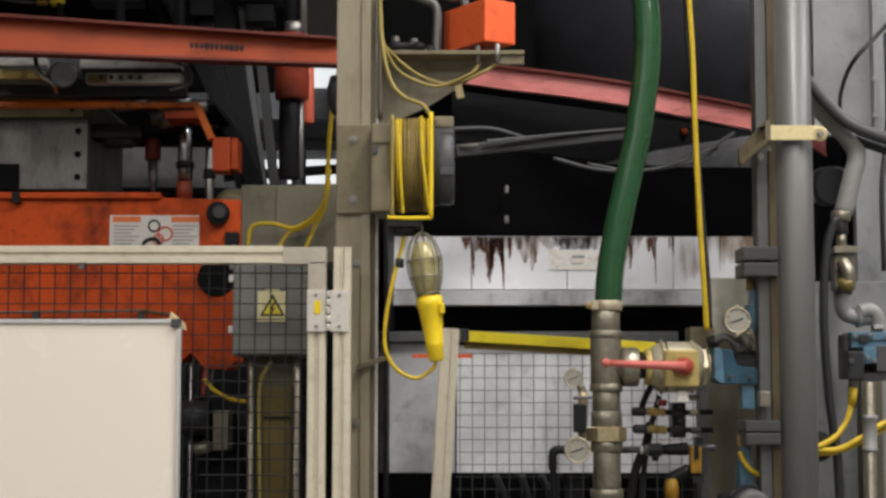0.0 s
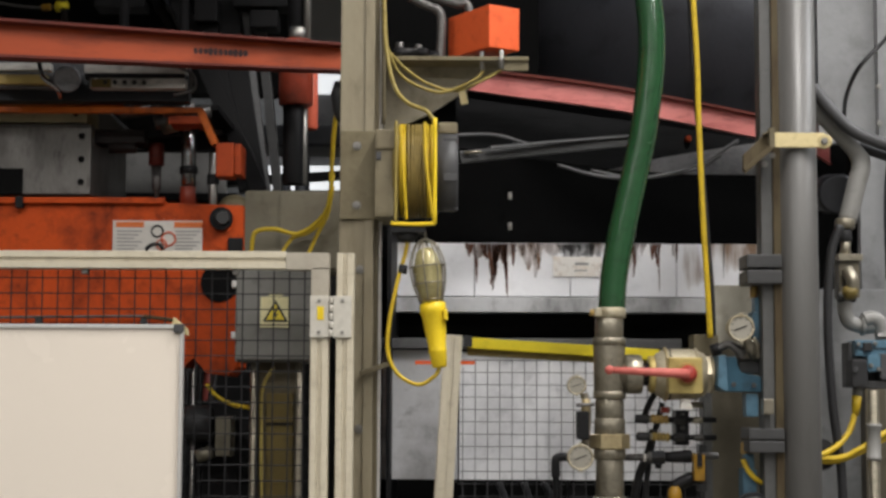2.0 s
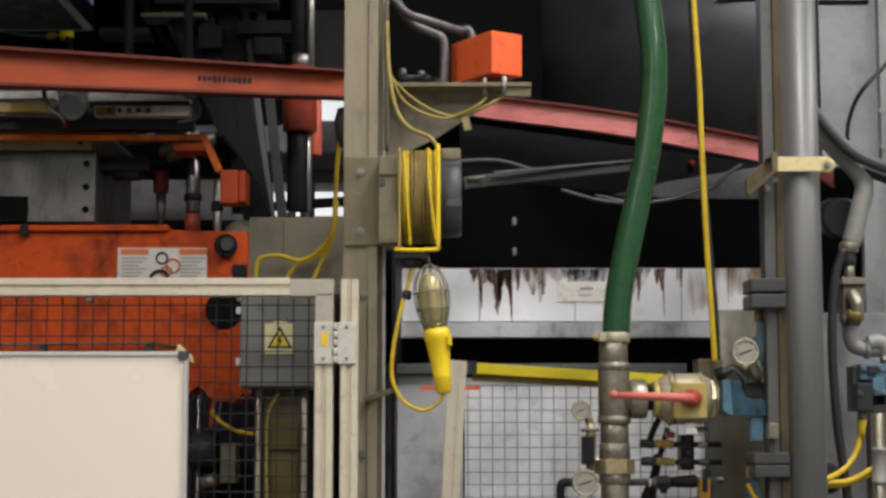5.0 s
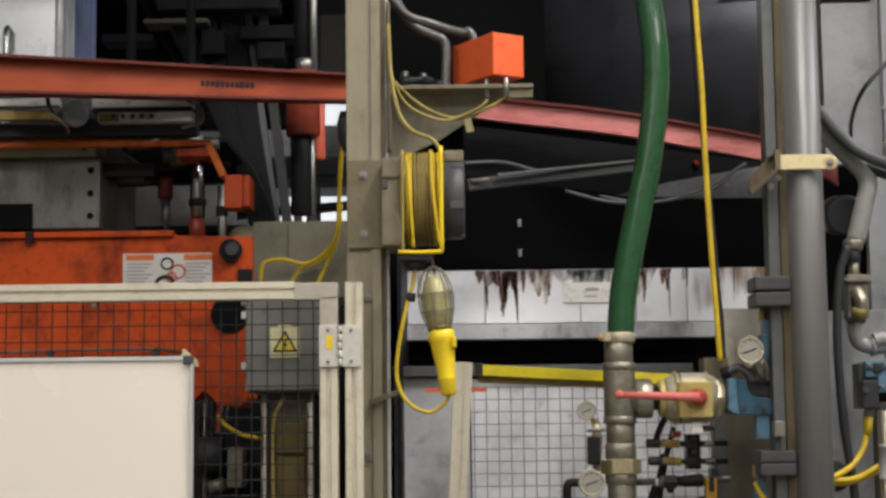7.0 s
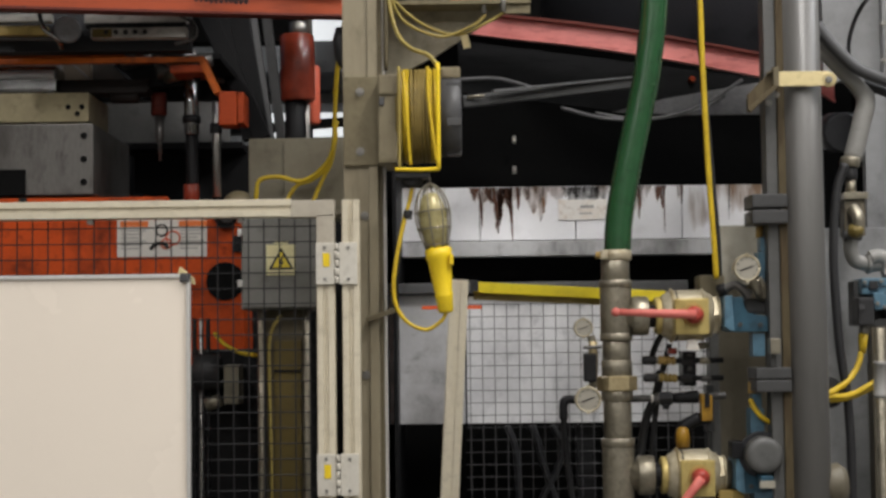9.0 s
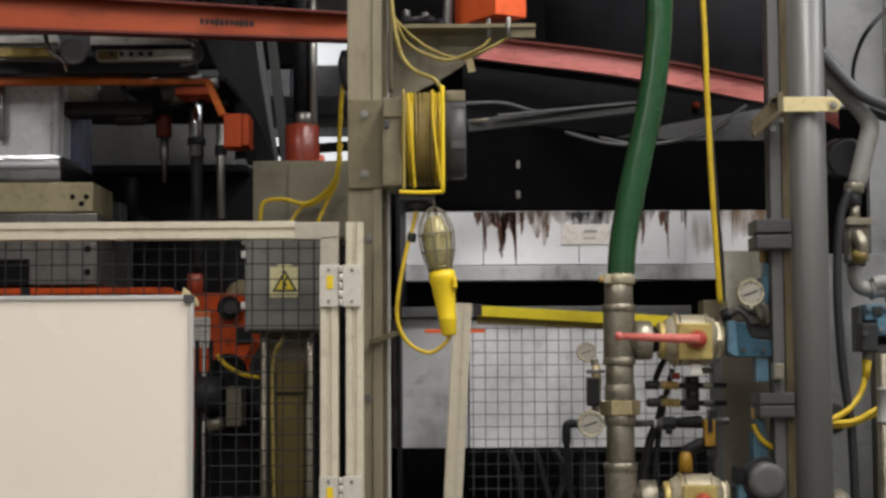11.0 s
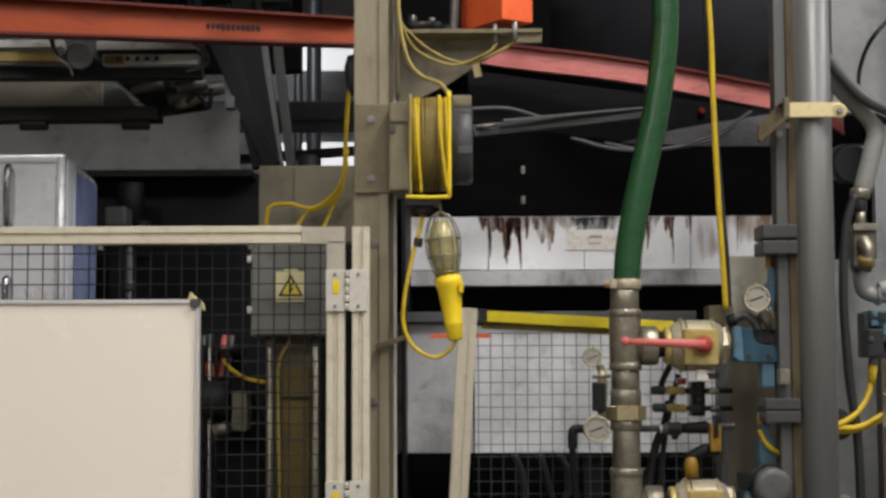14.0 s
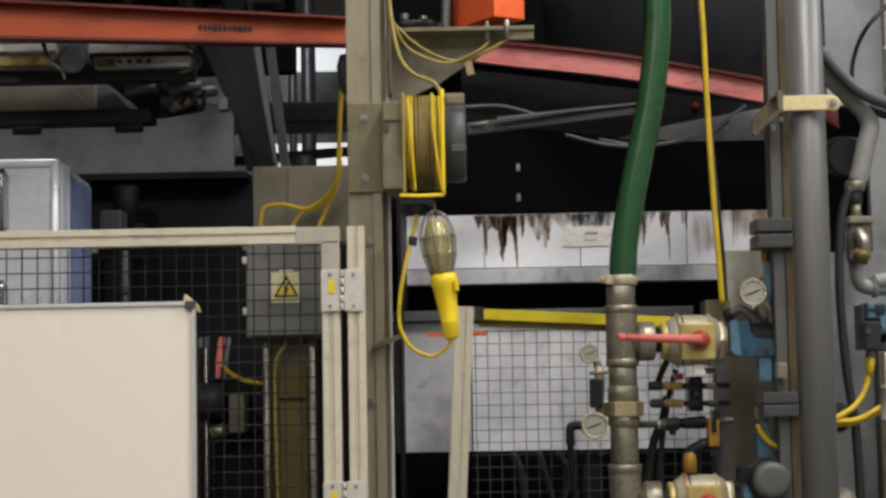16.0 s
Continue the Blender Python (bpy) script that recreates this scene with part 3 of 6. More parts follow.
RY = 4.36
solid("cable_boot", turned((-0.289, 4.450, 2.354), (-0.296, 4.450, 2.463), [(0, 0.01), (0.25, 0.02), (0.7, 0.023), (1, 0.012)], 16), RUBBER, (-0.295, 4.500, 2.362), "black rubber cable boot behind the column", "cable boot")
reel = thing("cable_reel", (-0.081, 4.360, 2.066), "yellow cable reel with beige housing on the column", "cable reel")
zc = 2.205


def xr(a, b, rings, bm=None, seg=36):
    return turned((a, RY, zc), (b, RY, zc), rings, seg, bm)


part("housing", box(-0.187, -0.136, RY - 0.112, RY + 0.1, 2.070, 2.300, 0.012), REELB, reel)
part("arm", box(-0.216, -0.183, RY - 0.05, RY + 0.02, 2.194, 2.230, 0.004), REELB, reel)
part("housing_lip", box(-0.185, -0.135, RY - 0.12, RY - 0.02, 2.247, 2.299, 0.006), REELB, reel)
part("slot", box(-0.183, -0.170, RY - 0.118, RY - 0.1, 2.219, 2.240, 0.002), DGREY, reel)
part("drum", xr(-0.141, -0.024, [(0, 0.116), (1, 0.116)]), OLIVE, reel)
for k in range(13):
    u = -0.135 + k * (-0.033 - -0.135) / 12
    loops = [(u + 0.0025 * math.sin(a + k), RY + 0.121 * math.cos(a), zc + 0.121 * math.sin(a)) for a in [j * math.pi / 16 for j in range(33)]]
    part("cable_turn", tube(loops, 0.0046, 8, 1), YCABLE if k in (2, 3, 10, 11, 12) else OLIVE, reel)
part("hub_cover", xr(-0.027, 0.030, [(0, 0.1), (0.1, 0.108), (0.85, 0.108), (1, 0.1)], seg=18), DGREY, reel, "dark grey moulded reel cover")
part("cover_cap", box(-0.024, 0.028, RY - 0.06, RY + 0.06, 2.297, 2.328, 0.008), REELB, reel)
for k in range(6):
    a = k * math.pi / 3 + 0.3
    part("rib", box(-0.009, 0.029, RY + 0.1 * math.cos(a) - 0.01, RY + 0.1 * math.cos(a) + 0.01, zc + 0.1 * math.sin(a) - 0.01, zc + 0.1 * math.sin(a) + 0.01, 0.003), DGREY, reel)
gx0, gx1, gy = -0.131, -0.031, RY - 0.135
part("guard_frame", tube([(gx0 + 0.0, gy, 2.317), (gx0, gy, 2.177), (gx0, gy, 2.051)], 0.0042, 8), DULLY, reel)
part("guard_frame", tube([(gx1, gy, 2.325), (gx1, gy, 2.177), (gx1, gy, 2.051)], 0.0055, 8), YELLOW, reel)
part("guard_frame", tube([(gx0 - 0.012, gy, 2.051), (0.5 * (gx0 + gx1), gy, 2.049), (gx1 + 0.002, gy, 2.051)], 0.0052, 8), YELLOW, reel)
part("loose_turn", tube([(-0.120, 4.230, 2.303), (-0.115, 4.222, 2.234), (-0.109, 4.222, 2.146), (-0.103, 4.230, 2.062)], 0.0045, 8), YCABLE, reel)
part("loose_turn", tube([(-0.057, 4.230, 2.315), (-0.055, 4.222, 2.234), (-0.046, 4.220, 2.146), (-0.036, 4.225, 2.070)], 0.0045, 8), YCABLE, reel)
part("guide", box(-0.143, -0.055, RY - 0.13, RY - 0.05, 2.029, 2.048, 0.006), RUBBER, reel, "black rubber cable guide")
part("guide_mouth", turned((-0.100, 4.270, 2.034), (-0.100, 4.270, 2.007), [(0, 0.03), (0.6, 0.026), (1, 0.015)], 16), RUBBER, reel)
part("feed_cable", tube([(-0.169, 4.330, 2.676), (-0.161, 4.300, 2.532), (-0.139, 4.280, 2.422), (-0.102, 4.260, 2.371), (-0.053, 4.250, 2.348), (-0.026, 4.240, 2.308)], 0.0056), DULLY, reel)

# caged hand lamp hanging under the reel
lamp = thing("hand_lamp", (-0.028, 4.250, 1.682), "yellow handled inspection lamp in a wire cage hanging from the reel", "inspection lamp")
la, lb = Vector((-0.057, 4.250, 2.014)), Vector((-0.038, 4.250, 1.845))
part("lamp_glass", turned(la + (lb - la) * 0.14, lb, [(0, 0.014), (0.08, 0.026), (0.35, 0.036), (0.65, 0.033), (1, 0.022)], 20), BULB, lamp)
ax = (lb - la).normalized()
q = ax.to_track_quat("Z", "Y").to_matrix()
for k in range(8):
    a = k * math.pi / 4 + 0.2
    o = q @ Vector((math.cos(a), math.sin(a), 0))
    part("cage_wire", tube([la + o * 0.006, la + ax * 0.02 + o * 0.03, la + ax * 0.065 + o * 0.045, la + ax * 0.12 + o * 0.041, lb + o * 0.026], 0.0021, 6, 5), GALV, lamp)
for s, r in ((0.42, 0.0455), (0.68, 0.0425), (0.93, 0.031)):
    c = la + (lb - la) * s
    part("cage_ring", tube([c + q @ Vector((r * math.cos(j * math.pi / 10), r * math.sin(j * math.pi / 10), 0)) for j in range(21)], 0.0022, 6, 1), GALV, lamp)
part("hook", tube([la + ax * 0.004, la - ax * 0.012 + Vector((0.004, 0, 0)), la - ax * 0.022, la - ax * 0.014 - Vector((0.01, 0, 0))], 0.0024, 6), GALV, lamp)
ha, hb = Vector((-0.036, 4.250, 1.851)), Vector((-0.016, 4.250, 1.682))
part("handle", turned(ha, hb, [(0, 0.024), (0.03, 0.034), (0.16, 0.0345), (0.2, 0.031), (0.45, 0.0265), (0.7, 0.0225), (0.72, 0.0235), (0.76, 0.0235), (0.78, 0.0218), (0.97, 0.0195), (1, 0.015)], 20), YELLOW, lamp)
part("switch", box(-0.007, 0.004, 4.22, 4.25, 1.804, 1.831, 0.003), YELLOW, lamp)
part("cord", tube([hb, (-0.029, 4.250, 1.661), (-0.070, 4.250, 1.639), (-0.122, 4.250, 1.665), (-0.149, 4.250, 1.723), (-0.145, 4.250, 1.806), (-0.123, 4.260, 1.916), (-0.107, 4.270, 1.975), (-0.100, 4.270, 2.016)], 0.0052), YCABLE, lamp)
part("cord_clip", rod((-0.114, 4.265, 1.925), (-0.111, 4.265, 1.948), 0.012), RUBBER, lamp)

# bracket plate with the orange box
brk = thing("wall_bracket", (-0.146, 4.500, 2.386), "dusty tan gusset bracket on the column", "bracket")
part("shelf", box(-0.172, 0.218, 4.36, 4.5, 2.505, 2.516, 0.002), GUSSET, brk)
part("shelf_end", box(0.147, 0.217, 4.37, 4.385, 2.480, 2.513, 0.002), GUSSET, brk)
part("gusset", plate([(-0.173, 2.513), (0.156, 2.510), (0.102, 2.472), (-0.037, 2.382), (-0.172, 2.316)], 4.455, 4.468), GUSSETL, brk)
part("tag", box(0.034, 0.054, 4.438, 4.442, 2.400, 2.444, 0.001, None, Matrix.Rotation(radians(-12), 3, "Y")), STRAP, brk, "curled cream paper tag")
bm = box(-0.05, 0.05, -0.1, 0.1, -0.058, 0.058, 0.004)
bm.transform(Matrix.Translation((0.099, 4.460, 2.598)) @ Matrix.Rotation(radians(33), 4, "Z"))
ob = thing("junction_box", (0.121, 4.460, 2.538), "bright orange painted box on the bracket", "junction box")
part("body", bm, ORBOX, ob)
for x, y in ((846, 0.0), (880, -0.02)):
    xx = (x - 784) * 4.42 / 2926
    part("cable_gland", rod((xx, 4.38 + y, 2.533), (xx, 4.38 + y, 2.483), 0.007), STEELBOLT, ob)
solid("bracket_cable", tube([(-0.162, 4.320, 2.536), (-0.126, 4.340, 2.464), (-0.066, 4.360, 2.430), (-0.006, 4.370, 2.421), (0.070, 4.370, 2.452), (0.097, 4.380, 2.478)], 0.0042), DULLY, (-0.066, 4.360, 2.430), "yellow cable looped under the bracket", "cable")
solid("bracket_cable", tube([(-0.157, 4.340, 2.525), (-0.109, 4.360, 2.480), (-0.049, 4.380, 2.444), (0.024, 4.380, 2.426), (0.100, 4.370, 2.455), (0.147, 4.380, 2.484)], 0.0042), DULLY, (-0.049, 4.380, 2.444), "yellow cable looped under the bracket", "cable")
solid("thin_lever", beam_between((-0.223, 4.300, 1.666), (-0.150, 4.300, 1.692), 0.02, 0.014), TANDARK, (-0.211, 4.300, 1.669), "small dark metal lever beside the column", "lever")
solid("black_conduit_hose", tube([(-0.210, 4.420, 2.839), (-0.130, 4.440, 2.735), (-0.061, 4.460, 2.711), (0.025, 4.460, 2.683), (0.048, 4.460, 2.686), (0.060, 4.460, 2.667), (0.062, 4.460, 2.629)], 0.012), GREASY, (0.062, 4.460, 2.629), "grey ribbed conduit hose above the box", "hose")
solid("black_conduit_hose", tube([(-0.187, 4.460, 2.835), (-0.115, 4.460, 2.716), (-0.053, 4.460, 2.677), (-0.025, 4.460, 2.664), (-0.015, 4.460, 2.629), (-0.019, 4.460, 2.522)], 0.013), GREASY, (-0.019, 4.460, 2.522), "grey ribbed conduit hose above the box", "hose")
vb = thing("valve_block", (-0.090, 4.445, 2.516), "dark dusty valve block with ports on the bracket", "valve")
part("body", box(-0.142, -0.058, 4.41, 4.49, 2.516, 2.548, 0.006), GREASY, vb)
part("port", rod((-0.130, 4.45, 2.546), (-0.130, 4.45, 2.572), 0.011), GREASY, vb)
part("port", rod((-0.078, 4.45, 2.546), (-0.078, 4.45, 2.566), 0.010), GREASY, vb)
part("spool", turned((-0.146, 4.415, 2.536), (-0.050, 4.415, 2.536), [(0, 0.009), (0.1, 0.014), (0.3, 0.014), (0.32, 0.01), (0.68, 0.01), (0.7, 0.014), (0.9, 0.014), (1, 0.009)], 14), BLACK, vb)
part("solenoid", turned((-0.050, 4.46, 2.534), (-0.022, 4.46, 2.534), [(0, 0.014), (0.1, 0.018), (0.9, 0.018), (1, 0.014)], 16), BLACK, vb)

# ---- electrical cabinets behind the fence ----
cab = thing("switch_cabinet", (-0.490, 4.62, 0), "grey switch cabinet with a warning sign on a tan pedestal", "switch cabinet")
part("body", box(-0.589, -0.354, 4.62, 4.85, 1.704, 1.971, 0.005), CAB, cab)
part("door", box(-0.583, -0.356, 4.608, 4.618, 1.710, 1.962, 0.004), CAB, cab)
part("latch", box(-0.597, -0.585, 4.6, 4.64, 1.910, 1.929, 0.002), ALU, cab)
part("latch", box(-0.597, -0.585, 4.6, 4.64, 1.768, 1.787, 0.002), ALU, cab)
sg = part("warning_sign", box(-0.517, -0.435, 4.603, 4.607, 1.799, 1.884, 0.001), SIGNY, cab, "pale yellow sign with a black-edged electric warning triangle")
tri = lambda s, y0, y1: plate([(-0.475 + s * 0.041 * math.cos(a), 1.835 + s * 0.041 * math.sin(a)) for a in (radians(90), radians(210), radians(330))], y0, y1, 0)
part("triangle", tri(1.0, 4.6018, 4.6028), INK, sg)
part("triangle_field", tri(0.72, 4.6008, 4.6016), SIGNT, sg)
zb, xb = 1.833, -0.475
part("flash", plate([(xb + 0.004, zb + 0.022), (xb - 0.008, zb - 0.002), (xb - 0.001, zb - 0.002), (xb - 0.005, zb - 0.018), (xb + 0.008, zb + 0.004), (xb + 0.001, zb + 0.004), (xb + 0.008, zb + 0.022)], 4.5998, 4.6006, 0), INK, sg)
part("sign_tab", box(-0.495, -0.456, 4.603, 4.607, 1.886, 1.894, 0), SIGNY, cab)
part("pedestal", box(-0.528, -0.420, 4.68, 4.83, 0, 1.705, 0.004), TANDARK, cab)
part("pedestal_plate", box(-0.503, -0.427, 4.66, 4.676, 0.4, 1.617, 0.002), OCHRE, cab)
part("pedestal_seam", box(-0.502, -0.427, 4.654, 4.659, 1.529, 1.535, 0), BLACK, cab)
part("conduit", rod((-0.539, 4.66, 0.02), (-0.539, 4.66, 1.703), 0.0095), GALV, cab)
part("conduit", rod((-0.412, 4.66, 0.02), (-0.412, 4.66, 1.703), 0.0095), GALV, cab)
part("cable", tube([(-0.481, 4.640, 1.690), (-0.512, 4.640, 1.627), (-0.514, 4.640, 1.501), (-0.510, 4.640, 1.282), (-0.504, 4.640, 0.820)], 0.005), DULLY, cab)
ucab = thing("terminal_box", (-0.474, 4.8, 0), "beige steel terminal box behind the fence", "terminal box")
part("body", box(-0.596, -0.314, 4.86, 5.06, 1.977, 2.215, 0.005), CABT, ucab)
part("cover", box(-0.491, -0.317, 4.85, 4.858, 1.985, 2.206, 0.003), CABT, ucab)
part("stand", box(-0.574, -0.364, 4.9, 5.0, 0, 1.980, 0.004), BLACK, ucab)
solid("signal_cable", tube([(-0.568, 4.800, 2.028), (-0.557, 4.800, 2.084), (-0.501, 4.800, 2.094), (-0.434, 4.790, 2.080), (-0.375, 4.770, 2.111), (-0.339, 4.740, 2.164), (-0.330, 4.720, 2.276), (-0.320, 4.680, 2.384), (-0.294, 4.620, 2.520), (-0.275, 4.600, 2.678)], 0.0065), YCABLE, (-0.568, 4.800, 2.028), "yellow cable over the terminal box", "cable")
solid("signal_cable", tube([(-0.483, 4.820, 2.023), (-0.450, 4.820, 2.070), (-0.404, 4.820, 2.087), (-0.353, 4.800, 2.134), (-0.328, 4.760, 2.249)], 0.0055), YCABLE, (-0.483, 4.820, 2.023), "yellow cable over the terminal box", "cable")
solid("signal_cable", tube([(-0.403, 4.820, 2.023), (-0.377, 4.820, 2.083), (-0.347, 4.800, 2.138), (-0.330, 4.770, 2.217)], 0.0055), YCABLE, (-0.403, 4.820, 2.023), "yellow cable over the terminal box", "cable")
solid("signal_cable", tube([(-0.683, 4.750, 1.640), (-0.653, 4.720, 1.611), (-0.606, 4.700, 1.586), (-0.554, 4.680, 1.576)], 0.006), YCABLE, (-0.554, 4.680, 1.576), "yellow cable low behind the mesh", "cable")

# ---- red beam across the press ----
beam = thing("overhead_beam", (-0.830, 4.950, 2.620), "red painted steel channel beam with worn lettering", "beam")
A, B = Vector((-1.423, 4.860, 2.667)), Vector((-0.317, 5.140, 2.665))
part("web", tapered_bar(A, B, 0.012, 0.104, 0.074), RED, beam)
up_a, up_b = Vector((0, 0, 0.056)), Vector((0, 0, 0.041))
out = Vector((0, -0.022, 0))
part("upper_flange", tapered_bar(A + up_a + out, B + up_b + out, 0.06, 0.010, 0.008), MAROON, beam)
# the shadow under the beam is painted into this flange's dark red
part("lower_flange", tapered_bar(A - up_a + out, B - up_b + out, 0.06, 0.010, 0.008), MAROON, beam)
rnd = random.Random(4)
for k in range(11):
    s = (340 + k * 8.8 + 60) / 666
    c = A + (B - A) * (s * 4.86 / (5.14 + (4.86 - 5.14) * s))
    h = rnd.uniform(0.0095, 0.0135)
    w = rnd.uniform(0.0062, 0.0088)
    part("letter_bar", plate([(c.x + w * math.cos(j * math.pi / 5), c.z + 0.002 + h * math.sin(j * math.pi / 5)) for j in range(10)], c.y - 0.0085, c.y - 0.0065, 0), LETTER, beam)

# ---- static gear under the beam ----
gear = thing("slide_mechanism", (-1.124, 5.120, 2.584), "greasy steel slide rail with knob and fittings", "mechanism")
part("rail", box(-1.136, -0.816, 5.1, 5.14, 2.612, 2.644, 0.003), RAILM, gear)
part("rail", box(-1.114, -0.816, 5.09, 5.14, 2.564, 2.596, 0.003), RAILM, gear)
part("rail_block", box(-1.108, -1.047, 5.083, 5.092, 2.565, 2.592, 0.002), OCHRE, gear)
# black filler paints the shade in the gap between the rails
part("rail_gap", box(-1.132, -0.820, 5.096, 5.14, 2.598, 2.612, 0), BLACK, gear)
part("drop_pin", rod((-0.800, 5.100, 2.619), (-0.800, 5.100, 2.562), 0.006), GREASY, gear)
# black discs stand for the dark inside of the rail's holes
for k in range(5):
    x = -1.064 + 0.03 * k
    part("rail_hole", rod((x, 5.089, 2.581), (x, 5.082, 2.581), 0.0075, 10), INK, gear)
part("left_block", box(-1.75, -1.257, 5.1, 5.16, 2.578, 2.609, 0.004), OCHREL, gear)
part("left_rail", box(-1.75, -1.235, 5.08, 5.12, 2.617, 2.641, 0.003), RAILM, gear)
part("knob", turned((-1.191, 5.120, 2.598), (-1.173, 5.040, 2.582), [(0, 0.03), (0.3, 0.042), (0.9, 0.041), (1, 0.036)], 24), KNOBM, gear, "round dull metal knob")
part("air_line", tube([(-1.266, 5.060, 2.636), (-1.246, 5.040, 2.586), (-1.207, 5.060, 2.554), (-1.207, 5.100, 2.535)], 0.008), CHROME, gear, "shiny braided air line")
part("air_line", tube([(-1.446, 5.070, 2.563), (-1.235, 5.070, 2.560), (-1.183, 5.070, 2.553)], 0.006), GREASY, gear)
part("air_line", tube([(-0.838, 5.100, 2.633), (-0.793, 5.100, 2.607), (-0.791, 5.100, 2.562), (-0.854, 5.100, 2.544)], 0.005), GREASY, gear)
part("carrier", box(-1.75, -0.818, 5.17, 5.235, 2.537, 2.690, 0.004), GUNM, gear)
for k, (x, y) in enumerate(((250, 168), (290, 170), (215, 178), (305, 186), (330, 190), (280, 196))):
    c = Vector(((x - 784) * 5.3 / 2926, 5.3 + 0.05 * (k % 3), 2.551 - (y - 176) * 0.0018))
    part("fitting", rod(c - Vector((0.05, 0.02, 0.01)), c + Vector((0.05, 0, 0.012)), 0.02 + 0.004 * (k % 3), 12), GREASY, gear)
part("under_panel", box(-1.75, -1.187, 5.42, 5.46, 2.482, 2.569, 0.004), TANSH, gear, "tan under panel")
part("under_panel_edge", beam_between((-1.266, 5.400, 2.560), (-1.186, 5.400, 2.488), 0.02, 0.008, 0.002), PANEL, gear)
part("side_panel", plate([(-1.271, 2.574), (-1.150, 2.574), (-1.073, 2.490), (-1.201, 2.490)], 5.47, 5.49), REARH, gear)
part("fitting_bracket", plate([(-1.141, 2.573), (-0.851, 2.573), (-0.840, 2.474), (-0.999, 2.452)], 5.40, 5.44), BLACK, gear)
part("cross_rail", box(-1.75, -0.987, 5.36, 5.46, 2.433, 2.479, 0.004), RUSTD, gear)
for x in (-1.400, -1.064):
    part("roller", rod((x - 0.045, 5.38, 2.421), (x + 0.045, 5.38, 2.421), 0.02), RUSTD, gear)
part("fitting_spout", turned((-0.926, 5.360, 2.476), (-0.846, 5.320, 2.510), [(0, 0.016), (0.5, 0.027), (1, 0.026)], 14), GALV, gear)
part("air_line", tube([(-0.886, 5.300, 2.479), (-0.850, 5.300, 2.507), (-0.813, 5.300, 2.461), (-0.804, 5.300, 2.525)], 0.008), BLACK, gear)
for x in (-1.032, -0.841):
    part("hanger", rod((x, 5.2, 2.681), (x, 5.2, 5.2), 0.016), BLACK, gear)
# leaning struts behind the beam
# the narrow grey strut paints a highlight along the dark struts' edges
for x0, x1, w, m in ((345, 452, 0.08, BLACK), (396, 440, 0.05, BLACK), (432, 466, 0.03, GREYB), (414, 456, 0.05, BLACK), (456, 484, 0.042, FLANGE), (372, 430, 0.07, BLACK)):
    a = Vector(((x0 - 784) * 5.9 / 2926, 5.9, 2.837))
    b = Vector(((x1 - 784) * 5.9 / 2926, 5.9, 2.342))
    bm = beam_between(a + (a - b) * 1.1, b, w, w * 0.8, 0.004)
    solid("leaning_strut", bm, m, b, "dark greasy machine strut", "strut", "machine struts")
for xa, xb, r, m in ((-1.110, -0.985, 0.014, RUSTD), (-1.062, -0.955, 0.011, GREYB), (-1.012, -0.920, 0.016, FLANGE), (-0.960, -0.905, 0.010, BLACK), (-1.420, -1.404, 0.013, RUSTD)):
    bm = turned((xa - 1.25 * (xb - xa), 6.0, 3.40), (xb, 6.0, 2.90), [(0, r), (0.7, r), (0.71, r * 1.35), (0.75, r * 1.35), (0.76, r * 0.9), (1, r * 0.9)], 12)
    solid("machine_rod", bm, m, (xb, 6.0, 2.90), "dark slanted machine rod above the beam", "rod", "machine rods")
for x0, x1, y0, y1, m in ((225, 342, -34, -26, WARM), (250, 470, -72, -50, GUNM), (400, 520, -20, 4, BLACK), (330, 372, -12, 30, BLACK), (430, 480, 10, 40, BLACK), (150, 240, -8, 6, BLACK)):
    za, zb = (EYE + 5.82 * math.tan(radians(5) + math.atan((441 - y) / 2926)) for y in (y1, y0))
    solid("cross_bar", box((x0 - 784) * 5.82 / 2926, (x1 - 784) * 5.82 / 2926, 5.8, 5.92, za, zb, 0.005), m, ((x0 - 784) * 5.82 / 2926, 5.86, za), "dim greasy cross bar above the beam", "bar", "machine bars")
solid("pale_bracket", box(-0.837, -0.804, 5.84, 5.9, 2.548, 2.593, 0.004), GREYB, (-0.820, 5.850, 2.548), "small pale bracket on the strut", "bracket")
yf = thing("hose_coupling", (-1.510, 6.000, 3.038), "thin hose with yellow brass couplings above the beam", "coupling")
part("line", tube([(-1.719, 6.000, 3.065), (-1.594, 6.000, 3.044), (-1.510, 6.000, 3.036), (-1.447, 6.000, 3.040)], 0.006), GREASY, yf)
part("nut", turned((-1.497, 6.000, 3.036), (-1.460, 6.000, 3.038), [(0, 0.01), (0.1, 0.014), (0.9, 0.014), (1, 0.01)], 8), AMBER, yf)
part("nut", turned((-1.447, 6.000, 3.040), (-1.397, 6.000, 3.042), [(0, 0.012), (0.1, 0.02), (0.9, 0.02), (1, 0.012)], 10), YBAR, yf, "yellow brass nut")

# hood and dark casing behind the press
hoodl = thing("rear_hood", (-1.4, 6.4, 0), "dull grey sheet metal hood behind the press", "hood")
part("sheet", box(-2.6, -0.858, 6.4, 6.43, 2.379, 2.661, 0.003), REARH, hoodl)
part("lower_casing", box(-2.6, -0.299, 6.5, 6.6, 0, 2.395, 0.003), BLACK, hoodl)
part("ledge", box(-2.6, -0.802, 6.34, 6.5, 2.365, 2.392, 0.003), BLACK, hoodl)
part("upper_casing", box(-2.8, -0.650, 6.7, 6.8, 2.845, 3.6, 0.003), DEEPSHADE, hoodl)
